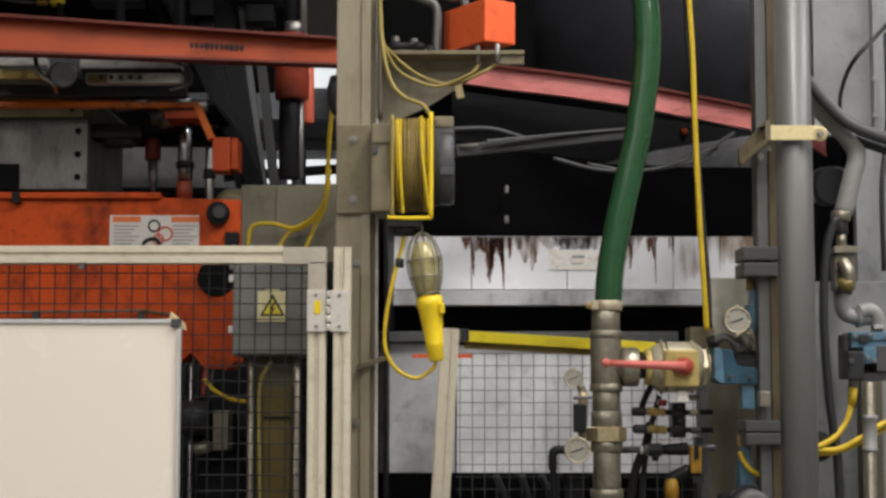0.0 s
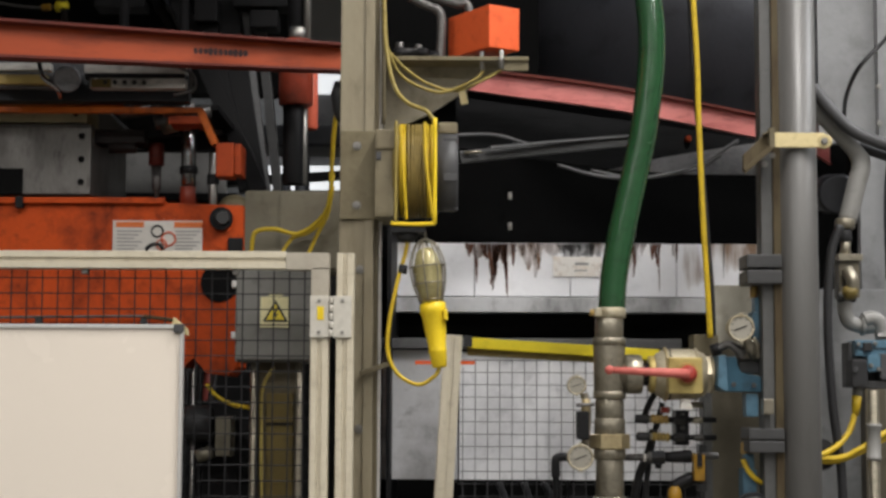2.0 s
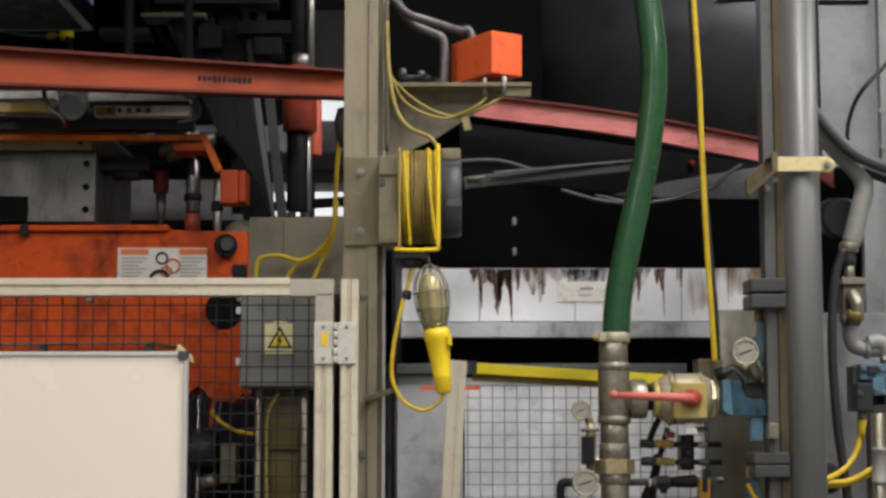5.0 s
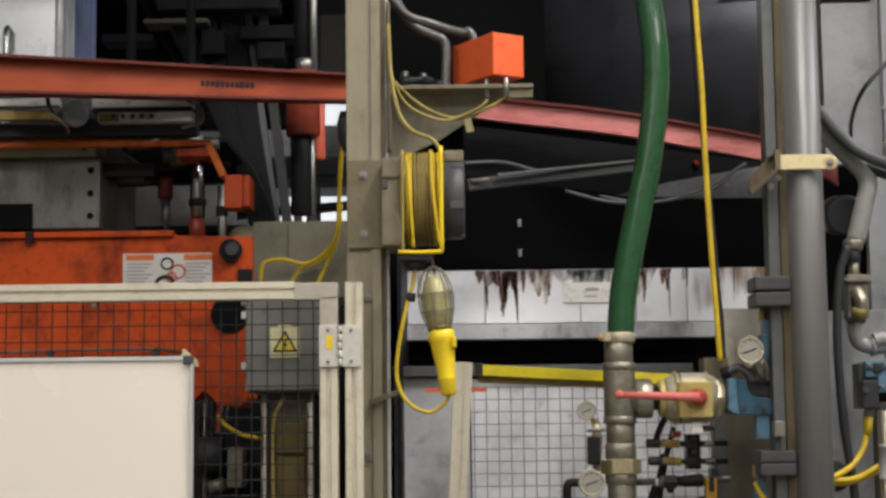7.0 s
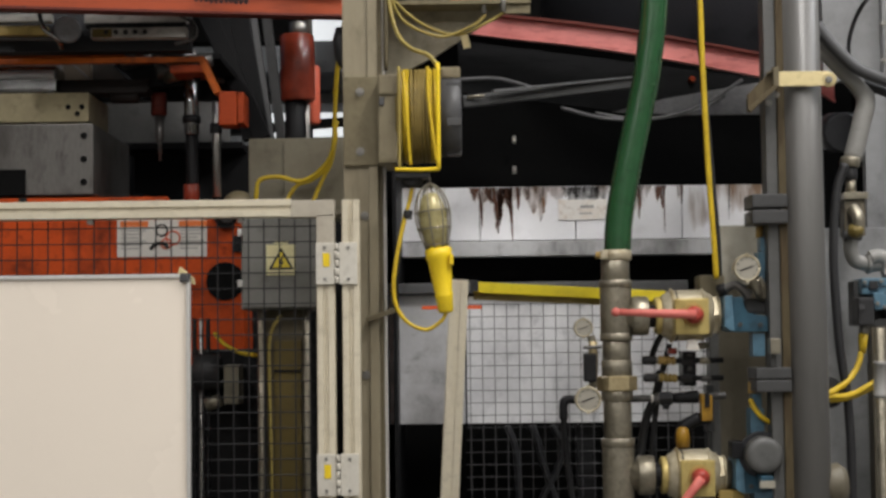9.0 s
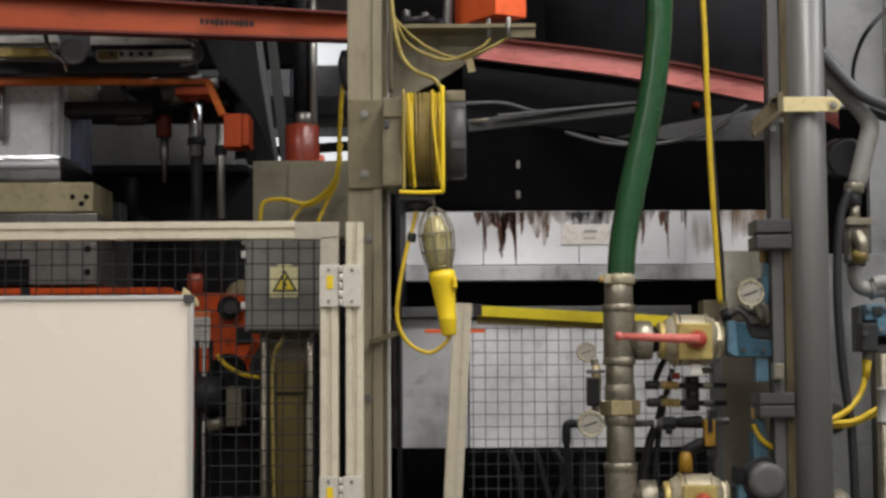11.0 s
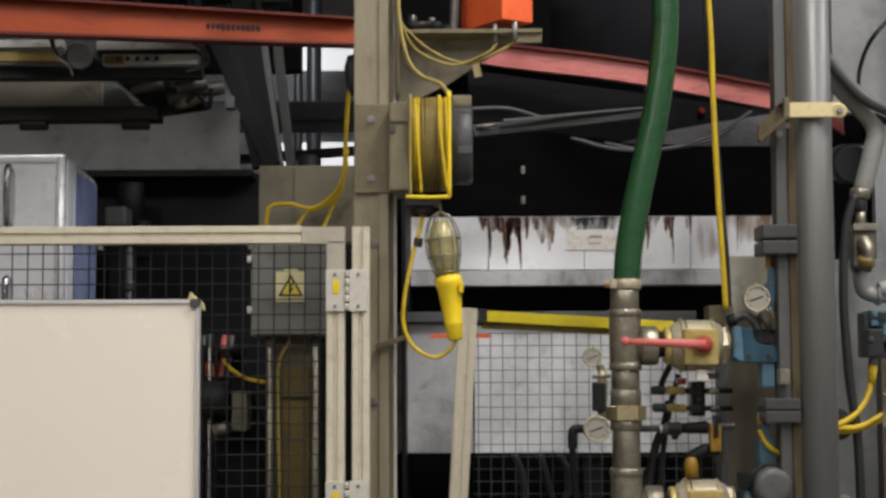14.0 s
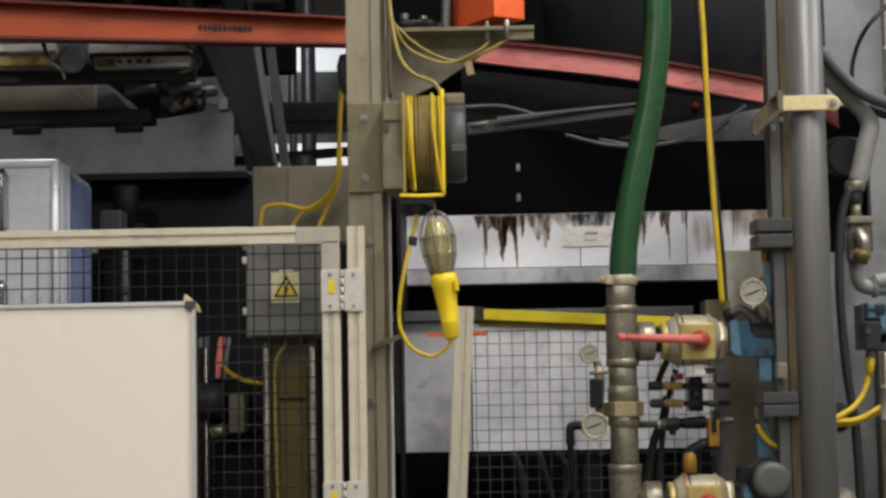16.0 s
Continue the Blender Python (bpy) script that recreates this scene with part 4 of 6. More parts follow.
for x, y, r in ((190, 360, 0.05), (208, 430, 0.045), (180, 430, 0.035)):
    c = Vector(((x - 784) * 6.2 / 2926, 6.3, 2.234 - (y - 380) * 0.0021))
    part("drum", rod(c - Vector((0, 0, 0.09)), c + Vector((0, 0, 0.06)), r), BLACK, hoodl)
# added girders, out of view, that keep lamp light off the machinery above the beam
crown = thing("added_shade_girders", (-1.7, 5.0, 3.1), "added black girders out of view that shade the press top", "gantry")
part("front_shade_girder", box(-3.2, -0.35, 4.6, 5.0, 3.3, 3.5, 0.006), BLACK, crown)
part("rear_shade_girder", box(-3.2, -0.35, 5.92, 6.9, 3.36, 3.5, 0.006), BLACK, crown)
for x in (-3.1, -0.45):
    part("hanger", box(x - 0.05, x + 0.05, 4.75, 4.85, 3.3, 5.2, 0.004), BLACK, crown)
    part("hanger", box(x - 0.05, x + 0.05, 6.4, 6.5, 3.45, 5.2, 0.004), BLACK, crown)
rp = thing("rear_pipe", (-1.195, 5.95, 0), "dull grey standing pipe behind the press", "pipe")
part("pipe", rod((-1.195, 5.95, 0), (-1.195, 5.95, 2.06), 0.014), GREYB, rp)
part("collar", turned((-1.195, 5.95, 1.90), (-1.195, 5.95, 1.94), [(0, 0.016), (0.2, 0.02), (0.8, 0.02), (1, 0.016)], 14), GREASY, rp)
rbx = thing("rear_box", (-1.270, 6.12, 0), "dusty grey box on a dark stand behind the press", "box")
part("body", box(-1.312, -1.232, 6.08, 6.2, 2.152, 2.222, 0.012), GREYB, rbx)
part("stand", box(-1.300, -1.245, 6.1, 6.18, 0, 2.152, 0.004), BLACK, rbx)
# low gear seen through the mesh
low = thing("lower_valve_gear", (-0.693, 5.0, 0), "dark valve gear low behind the mesh", "valve gear")
part("frame", box(-0.792, -0.576, 5.05, 5.3, 0, 1.595, 0.004), BLACK, low)
part("relay", box(-0.683, -0.638, 4.94, 5.04, 1.431, 1.548, 0.003), CABT, low, "beige relay block")
part("motor", rod((-0.777, 4.980, 1.527), (-0.698, 4.980, 1.527), 0.055), RUBBER, low)
for x in (328, 340, 352):
    part("pipe", rod(((x - 784) * 5 / 2926, 5.0, 0.05), ((x - 784) * 5 / 2926, 5.0, 1.688), 0.007), STEELBOLT if x == 340 else BLACK, low)
part("side_rod", rod((-0.880, 5.600, 1.515), (-0.870, 5.620, 1.732), 0.008), GREYB, low)
part("side_rod", rod((-0.853, 5.600, 1.515), (-0.849, 5.620, 1.736), 0.009), GREYB, low)
part("side_rod", rod((-0.800, 5.600, 1.518), (-0.775, 5.620, 1.732), 0.008), GREYB, low)
part("red_rod", rod((-0.823, 5.580, 1.519), (-0.798, 5.620, 1.732), 0.012), LEVER, low)
part("fitting", rod((-0.741, 4.970, 1.427), (-0.695, 4.970, 1.444), 0.02), GALV, low)

# ---- moving press carriage ----
PY = 5.3
carriage = thing("press_carriage", (-1.065, 5.300, 2.249), "orange press carriage with steel platens and warning label", "press")
ol = [(-1.95, 2.247), (-0.910, 2.239), (-0.901, 2.223), (-0.656, 2.223), (-0.651, 2.066),
      (-0.690, 1.993), (-0.668, 1.920), (-0.665, 1.703), (-0.694, 1.674), (-0.766, 1.681), (-0.807, 1.739), (-0.836, 1.703), (-1.95, 1.703)]
part("body", plate(ol, PY, PY + 0.22, 0.006), ORANGE, carriage)
part("top_lip", box(-1.95, -0.908, PY - 0.02, PY + 0.01, 2.225, 2.244, 0.003), ORANGE, carriage)
part("bore", turned((-0.725, 5.300, 2.179), (-0.721, 5.270, 2.176), [(0, 0.038), (1, 0.036)], 24), BLACK, carriage)
part("bore_nut", turned((-0.717, 5.270, 2.179), (-0.715, 5.250, 2.177), [(0, 0.024), (1, 0.02)], 12), FLANGE, carriage)
part("large_bore", turned((-0.726, 5.300, 1.971), (-0.725, 5.288, 1.970), [(0, 0.062), (1, 0.06)], 28), DEEPSHADE, carriage)
part("rear_boss", turned((-0.700, 5.46, 2.215), (-0.700, 5.40, 2.215), [(0, 0.06), (0.4, 0.06), (0.8, 0.052), (1, 0.03)], 22), GUSSET, carriage, "dusty tan boss")
part("edge_notch", box(-0.701, -0.654, PY - 0.012, PY + 0.1, 2.065, 2.116, 0.003), BLACK, carriage)
part("clip", box(-1.384, -1.359, PY - 0.03, PY - 0.01, 2.208, 2.246, 0.003), BLACK, carriage)
part("thin_pipe", rod((-1.521, 5.270, 1.855), (-0.962, 5.270, 1.862), 0.0045, 8), GREASY, carriage)
part("thin_pipe", rod((-0.962, 5.270, 1.862), (-0.858, 5.270, 1.848), 0.006, 8), RUSTSHADE, carriage)
for x in (-1.300, -0.964):
    part("pipe_clip", box(x - 0.01, x + 0.01, PY - 0.03, PY - 0.001, 1.828, 1.863, 0.003), FLANGE, carriage)
lab = part("warning_label", box(-1.073, -0.785, PY - 0.004, PY - 0.001, 2.052, 2.171, 0.001), WHITEP, carriage, "white warning label with orange headers and a pictogram")
for a, b in ((196, 246), (300, 350)):
    x0, x1 = (a - 784) * 5.29 / 2926, (b - 784) * 5.29 / 2926
    part("header_bar", box(x0, x1, PY - 0.0055, PY - 0.0042, 2.149, 2.167, 0), INKO, lab)
    for k in range(6):
        part("text_bar", box(x0 + 0.004, x1 - 0.006 - 0.012 * (k % 3), PY - 0.0055, PY - 0.0042, 2.134 - 0.0115 * k, 2.139 - 0.0115 * k, 0), INKG, lab)
for x, y, r in ((270, 400, 0.018), (290, 414, 0.022), (278, 424, 0.016)):
    c = Vector(((x - 784) * 5.29 / 2926, PY - 0.0055, 2.119 - (y - 410) * 0.0018))
    part("gear_mark", tube([c + Vector((r * math.cos(j * math.pi / 8), 0, r * math.sin(j * math.pi / 8))) for j in range(17)], 0.003, 6, 1), INKR if x > 272 else INK, lab)
part("bent_mark", tube([(-0.966, 5.294, 2.076), (-0.949, 5.294, 2.092), (-0.923, 5.294, 2.094), (-0.908, 5.294, 2.078)], 0.006, 6), INK, lab)
# platens
part("steel_platen", box(-1.95, -1.151, PY, PY + 0.6, 2.256, 2.486, 0.004), PLATEN, carriage)
# flat near-black discs paint the shade inside the platen holes
for z in (2.446, 2.370, 2.296):
    part("platen_hole", rod((-1.181, PY, z), (-1.181, PY - 0.003, z), 0.011, 14), DEEPSHADE, carriage)
part("platen_pocket", box(-1.95, -1.368, PY - 0.006, PY + 0.004, 2.255, 2.339, 0.002), DEEPSHADE, carriage)
part("pale_plate", box(-1.95, -1.164, PY - 0.01, PY + 0.3, 2.490, 2.585, 0.004), WPLATE, carriage)
for x, z in ((-1.229, 2.538), (-1.185, 2.538), (-1.200, 2.516)):
    part("plate_hole", rod((x, PY - 0.01, z), (x, PY - 0.013, z), 0.009, 12), DEEPSHADE, carriage)
# red cylinders that ride on the carriage
part("cylinder", turned((-0.494, 5.350, 2.556), (-0.496, 5.350, 2.774), [(0, 0.05), (0.03, 0.056), (0.97, 0.056), (1, 0.05)], 28), COLLAR, carriage, "glossy red hydraulic cylinder")
part("cylinder_cap", rod((-0.490, 5.350, 2.774), (-0.490, 5.350, 2.816), 0.03), STEELBOLT, carriage)
part("cylinder_rod", rod((-0.501, 5.350, 2.296), (-0.503, 5.350, 2.560), 0.034), BLACK, carriage)
# thin pale rod drawn in as the highlight along the black rod
part("rod_highlight", rod((-0.469, 5.380, 2.299), (-0.471, 5.380, 2.566), 0.014), STEELBOLT, carriage)
part("upper_rod", rod((-0.495, 5.400, 2.789), (-0.499, 5.400, 3.326), 0.034), BLACK, carriage)
# same kind of added highlight, along the upper rod
part("upper_rod_highlight", rod((-0.459, 5.360, 2.773), (-0.463, 5.360, 3.199), 0.013), STEELBOLT, carriage)
part("side_cylinder", turned((-0.454, 5.450, 2.494), (-0.455, 5.450, 2.689), [(0, 0.02), (0.04, 0.025), (0.96, 0.025), (1, 0.02)], 20), CORAL, carriage)
part("small_post", rod((-0.846, 5.380, 2.232), (-0.847, 5.380, 2.292), 0.026), COLLAR, carriage)

# bright aluminium box carried on the platens
crate = thing("aluminium_box", (-1.627, 5.320, 2.590), "bright polished aluminium box with handles and blue-grey side", "metal box")
bx0, bx1, bz0, bz1 = -1.95, -1.283, 2.590, 2.590 + 0.735
bm = box(bx0, bx1, 5.32, 5.80, bz0, bz1, 0.02)
for v in bm.verts:
    if v.co.y > 5.6 and v.co.z > bz0 + 0.5:
        v.co.z -= 0.03
part("body", bm, BRIGHTALU, crate)
# the side's reflections are laid on as coloured sheets and bands
part("side_sheet", box(bx1 - 0.002, bx1 + 0.004, 5.36, 5.79, bz0 + 0.09, bz1 - 0.045, 0.002), BLUEREFL, crate, "side sheet with blue-grey reflections painted on")
part("side_strip", box(bx1 + 0.001, bx1 + 0.006, 5.35, 5.44, bz0 + 0.09, bz1 - 0.012, 0.002), PALEREFL, crate, "pale lavender reflection band on the side")
part("side_fold", box(bx1 + 0.001, bx1 + 0.008, 5.444, 5.452, bz0 + 0.09, bz1 - 0.012, 0.002), PALEREFL, crate)
part("corner_post", rod((bx1 - 0.012, 5.325, bz0), (bx1 - 0.012, 5.325, bz1 - 0.01), 0.016), BRIGHTALU, crate)
part("lid_edge", box(bx0, bx1 + 0.004, 5.312, 5.34, bz1 - 0.03, bz1 - 0.002, 0.008), BRIGHTALU, crate)
for k in range(2):
    hx = bx1 - 0.176
    hz = bz1 - 0.05 - 0.36 * k
    part("handle", tube([(hx, 5.32, hz), (hx, 5.285, hz - 0.01), (hx, 5.285, hz - 0.17), (hx, 5.32, hz - 0.18)], 0.011), CHROME, crate)
    part("seam", box(hx - 0.05, hx - 0.045, 5.316, 5.324, hz - 0.3, hz + 0.02, 0.001), GUNM, crate)
    part("latch", box(hx - 0.12, hx - 0.02, 5.305, 5.325, hz - 0.2, hz - 0.185, 0.004), CHROME, crate)
part("foot_flange", box(bx0, bx1 + 0.012, 5.30, 5.78, bz0, bz0 + 0.085, 0.01), CHROME, crate, "polished steel foot flange")
part("foot_bar", rod((bx0, 5.297, bz0 + 0.055), (bx1 + 0.006, 5.297, bz0 + 0.055), 0.014), BRIGHTALU, crate)

# orange lifting frame
frm = thing("lifting_frame", (-1.050, 5.200, 2.508), "orange lifting frame with rods and dark cover", "lifting frame")
part("front_bar", box(-1.95, -0.777, 5.19, 5.215, 2.504, 2.522, 0.003), BAR, frm)
part("pad", box(-0.884, -0.776, 5.19, 5.34, 2.470, 2.495, 0.004), BLOCKR, frm)
part("sloping_arm", beam_between((-0.783, 5.210, 2.513), (-0.734, 5.210, 2.404), 0.05, 0.022), BAR, frm)
part("end_block", box(-0.728, -0.671, 5.17, 5.27, 2.299, 2.406, 0.006), BLOCKR, frm)
part("end_block_cheek", box(-0.669, -0.649, 5.175, 5.3, 2.305, 2.404, 0.004), BLOCKR, frm)
part("saddle", plate([(-1.95, 2.533), (-1.95, 2.612), (-1.125, 2.612), (-1.035, 2.533)], 5.245, 5.36, 0.006), BAR, frm)
part("saddle_end", beam_between((-1.120, 5.30, 2.614), (-1.030, 5.30, 2.535), 0.1, 0.006, 0.002), GREASY, frm, "rubbed dark sheet end")
part("cover", plate([(-1.95, 2.626), (-0.793, 2.618), (-0.772, 2.490), (-1.95, 2.490)], 5.9, 5.95), BLACK, frm, "black sheet cover")
part("cover_side", box(-1.130, -0.762, 5.45, 5.9, 2.558, 2.578, 0.003), BLACK, frm)
part("main_rod", rod((-0.848, 5.400, 2.298), (-0.851, 5.400, 2.497), 0.024), CHROME, frm)
part("main_tube", rod((-0.844, 5.410, 1.926), (-0.850, 5.410, 2.337), 0.021), BLACK, frm)
part("rod_collar", rod((-0.848, 5.400, 2.336), (-0.849, 5.400, 2.362), 0.03), BLACK, frm)
part("side_rod", rod((-0.765, 5.400, 2.093), (-0.769, 5.400, 2.407), 0.014), STEELBOLT, frm)
part("side_tube", rod((-0.764, 5.410, 1.852), (-0.767, 5.410, 2.094), 0.013), BLACK, frm)
part("side_rod_nut", hexnut((-0.768, 5.400, 2.302), (-0.768, 5.400, 2.336), 0.02), BLACK, frm)
# knob and pin colours are darkened for the shade under the press top
part("knob", rod((-0.964, 5.450, 2.371), (-0.965, 5.450, 2.447), 0.026), MAROON, frm)
part("knob_pin", turned((-0.961, 5.450, 2.220), (-0.964, 5.450, 2.371), [(0, 0.006), (0.4, 0.008), (0.5, 0.015), (1, 0.017)], 14), GREASY, frm)

# ---- bright hall seen past the press ----
win = thing("window_1", (-0.929, 12.000, 3.737), "bright daylight window strip in the far hall", "window", kind="structure")
part("pane", box(-1.495, -0.598, 12.0, 12.03, 3.838, 4.023, 0), DAY, win)
part("pane", box(-1.298, -0.595, 12.0, 12.03, 3.127, 3.302, 0), DAY, win)
part("frame", box(-2.009, -0.515, 12.04, 12.1, 3.027, 4.074, 0.01), GREYB, win)
for x, w in ((528, 0.05), (500, 0.03)):
    a = (x - 784) * 11 / 2926
    solid("far_pipe", rod((a, 11.0, 0), (a, 11.0, 5.2), w), GUNM, (a, 11.0, 0), "grey vertical pipe in the far hall", "pipe", "far pipes")
solid("far_duct", beam_between((-8, 9.0, 3.014), (8, 9.0, 3.014), 0.4, 0.12, 0.02), GUNM, (-0.696, 9.000, 2.983), "dark duct in the far hall", "duct")
solid("far_duct", beam_between((-8, 9.0, 2.814 - 0.5), (8, 9.0, 2.814 + 0.6), 0.1, 0.045, 0.01), BLACK, (-0.694, 9.000, 2.795), "dark duct in the far hall", "duct")

# ---- black oven casing to the right ----
cas = thing("oven_casing", (0.3, 6.6, 0), "near-black oven casing with deep shade put into its colour", "oven")
# near-black back sheet paints the deep shade under the hood
part("back", box(-0.314, 1.396, 6.8, 6.9, 0, 3.4, 0.003), DEEPSHADE, cas)
part("left_cheek", box(-0.196, -0.182, 5.5, 6.8, 0, 2.292, 0.003), BLACK, cas)
hood = thing("curved_hood", (0.655, 6.000, 2.648), "dark grey sheet hood with a curved red rim", "hood")
bm = bmesh.new()
cols = []
for k in range(15):
    u = k / 14
    px = 940 + 460 * u
    d = 6.0 + 0.42 * (1 - u) ** 3
    hx = (px - 784) * d / 2926 * 1.01
    low_z = EYE + d * math.tan(radians(5) + math.atan((441 - (122 + 83 * u)) / 2926))
    cols.append([bm.verts.new((hx, d + t, z)) for t, z in ((0, low_z), (0, 3.55), (0.012, 3.55), (0.012, low_z))])
for a, b in zip(cols, cols[1:]):
    for j in range(4):
        f = bm.faces.new((a[j], b[j], b[(j + 1) % 4], a[(j + 1) % 4]))
        f.smooth = j in (0, 2)
part("front_sheet", bm, HOODM, hood, "smoothly curved dark sheet")
part("side_sheet", plate([(-0.276, 3.509), (0.547, 3.509), (0.545, 2.852), (-0.275, 2.879)], 6.4, 6.42, 0.002), DEEPSHADE, hood)
rim = [(0.012, 5.900, 2.762), (0.236, 5.880, 2.727), (0.438, 5.860, 2.699), (0.659, 5.840, 2.662), (0.880, 5.840, 2.620), (1.122, 5.840, 2.571), (1.242, 5.840, 2.544), (1.310, 5.840, 2.515), (1.365, 5.840, 2.480)]
rim = smooth_path(rim, 3)
part("rim_web", swept(rim, 0.012, 0.072), PINK, hood, "curved chalky red channel rim")
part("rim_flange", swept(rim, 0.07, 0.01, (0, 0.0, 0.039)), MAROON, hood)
part("rim_lower_edge", swept(rim, 0.03, 0.006, (0, -0.008, -0.037)), PINK, hood)
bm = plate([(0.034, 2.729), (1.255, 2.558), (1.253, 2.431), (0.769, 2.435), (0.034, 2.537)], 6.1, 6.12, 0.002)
part("under_sheet", bm, UNDERDARK, hood)
part("under_sheet_end", plate([(0.600, 2.452), (0.800, 2.500), (0.978, 2.530), (1.188, 2.562), (1.250, 2.555), (1.250, 2.436), (0.914, 2.438)], 6.085, 6.098, 0.002), UNDERPALE, hood, "paler grey sheet end")
part("upper_slot", box(0.985, 1.150, 5.985, 5.995, 3.170, 3.184, 0.002), DEEPSHADE, hood, "dark slot under a folded seam")
part("marker_knob", turned((0.898, 6.10, 2.570), (0.898, 6.06, 2.568), [(0, 0.012), (0.6, 0.013), (1, 0.008)], 14), BLOCKR, hood, "small orange knob under the rim")
arm = thing("link_arm", (0.326, 5.700, 2.466), "grey channel link arm under the hood", "link arm")
part("arm", beam_between((0.043, 5.700, 2.440), (0.674, 5.900, 2.535), 0.03, 0.042, 0.006), FLANGE, arm)
part("arm_lip", beam_between((0.149, 5.680, 2.473), (0.672, 5.880, 2.549), 0.02, 0.008, 0.002), GREYB, arm)
part("pin", rod((0.061, 5.680, 2.453), (0.120, 5.680, 2.459), 0.006), GALV, arm)
for pts in (((0.031, 5.700, 2.519), (0.171, 5.750, 2.528), (0.312, 5.800, 2.499), (0.440, 5.900, 2.507)), ((0.389, 5.750, 2.423), (0.547, 5.750, 2.383), (0.725, 5.750, 2.383), (0.884, 5.750, 2.427), (1.033, 5.800, 2.521)), ((0.512, 5.800, 2.410), (0.671, 5.800, 2.386), (0.872, 5.800, 2.414), (0.972, 5.800, 2.467))):
    solid("slack_cable", tube(list(pts), 0.006), GREYB, pts[0], "thin grey slack cable under the hood", "cable", "slack cables")
for z in (2.427, 2.304):
    solid("indicator_stud", rod((0.260, 6.68, z - 0.015), (0.260, 6.68, z + 0.015), 0.008), WHITEP, (0.260, 6.7, z), "small white stud on the casing", "stud", "white studs")

# white rust-streaked trough
tro = thing("white_trough", (0.459, 6.2, 1.983), "white enamel trough with rust-brown drips", "trough")
xs = [-0.204, 0.108, 0.468, 0.676, 0.867, 1.207]
for a, b in zip(xs, xs[1:]):
    part("panel", box(a + 0.0015, b - 0.0015, 6.2, 6.26, 1.989, 2.189, 0.002), RUSTY, tro)
part("plate", box(0.403, 0.586, 6.192, 6.197, 2.063, 2.139, 0.002), PLATEC, tro, "stained cream name plate")
part("plate_mark", box(0.486, 0.535, 6.1895, 6.191, 2.107, 2.116, 0), INKG, tro)
part("plate_mark", box(0.482, 0.530, 6.1895, 6.191, 2.084, 2.088, 0), INKG, tro)
rnd = random.Random(11)


def rust_run(x, length, width, material, lean=0.0):
    """A rust run that hangs from the trough's upper edge and thins out below."""
    top = 2.187
    left, right = [], []
    for k in range(15):
        t = k / 14
        w = width * (0.35 + 0.65 * (1 - t) ** 1.5) * (1 - t ** 6) * rnd.uniform(0.7, 1.2) / 2 + 0.0008
        c = x + lean * t + rnd.uniform(-1, 1) * width * 0.06
        left.append((c - w, top - length * t))
        right.append((c + w, top - length * t))
    part("rust_run", plate(left + right[::-1], 6.1985, 6.2005, 0), material, tro)


for x, length, width in ((0.089, 0.05, 0.03), (0.113, 0.15, 0.012), (0.136, 0.05, 0.026), (0.179, 0.175, 0.04), (0.189, 0.13, 0.03), (0.221, 0.2, 0.014), (0.213, 0.1, 0.034),
                         (0.255, 0.085, 0.016), (0.157, 0.06, 0.03), (0.698, 0.05, 0.016), (0.715, 0.125, 0.014), (0.779, 0.06, 0.02), (0.796, 0.085, 0.022), (0.800, 0.18, 0.004), (0.868, 0.07, 0.008)):
    rust_run(x, length, width * 1.25, RUSTB, 0.012 * rnd.uniform(-1, 1))
for x, length, width in ((0.123, 0.06, 0.05), (0.234, 0.07, 0.06), (0.285, 0.05, 0.03), (0.315, 0.1, 0.05), (0.342, 0.13, 0.03), (0.702, 0.1, 0.03), (0.740, 0.06, 0.02), (0.864, 0.045, 0.016), (0.396, 0.05, 0.05)):
    rust_run(x, length, width * 1.7, RUSTL, 0.02 * rnd.uniform(-1, 1))
for x, length, width in ((1.046, 0.13, 0.006), (0.455, 0.09, 0.05), (0.500, 0.05, 0.12), (0.540, 0.085, 0.03), (0.438, 0.04, 0.03), (0.481, 0.07, 0.05), (0.523, 0.065, 0.06), (0.566, 0.06, 0.05)):
    rust_run(x, length, width * 1.3, STAING, 0.016 * rnd.uniform(-1, 1))
part("ledge", box(-0.200, 0.968, 6.1, 6.2, 1.924, 1.979, 0.004), LEDGE, tro)
part("support", box(-0.186, 1.230, 6.35, 6.6, 0, 1.986, 0.003), DEEPSHADE, tro)

# pale panels behind the right-hand mesh
pan = thing("chute_panel", (0.325, 5.7, 0), "dull galvanised panel with a paler sheet", "panel")
part("left_sheet", box(-0.217, 0.043, 5.7, 5.72, 1.329, 1.772, 0.003), PANEL, pan)
part("right_sheet", box(0.048, 0.915, 5.7, 5.72, 1.329, 1.765, 0.003), PANELW, pan)
part("top_fold", box(-0.225, 0.807, 5.66, 5.8, 1.776, 1.811, 0.004), GREYB, pan)
part("leg", box(0.424, 0.483, 5.75, 5.8, 0, 1.329, 0.003), BLACK, pan)

mesh_ = thing("mesh_guard", (0.421, 5.2, 0), "wire mesh guard with a yellow top bar and leaning cream post", "guard")
part("yellow_bar", beam_between((0.067, 5.200, 1.779), (0.667, 5.200, 1.743), 0.05, 0.034, 0.003), YBAR, mesh_)
# darker olive piece puts the shade of the yellow bar's underside into colour
part("bar_underside", beam_between((0.068, 5.220, 1.751), (0.670, 5.220, 1.719), 0.05, 0.02, 0.003), OLIVE, mesh_)
part("orange_strip", box(-0.094, 0.090, 5.09, 5.1, 1.709, 1.720, 0.001), ORBOX, mesh_, "thin orange strip")
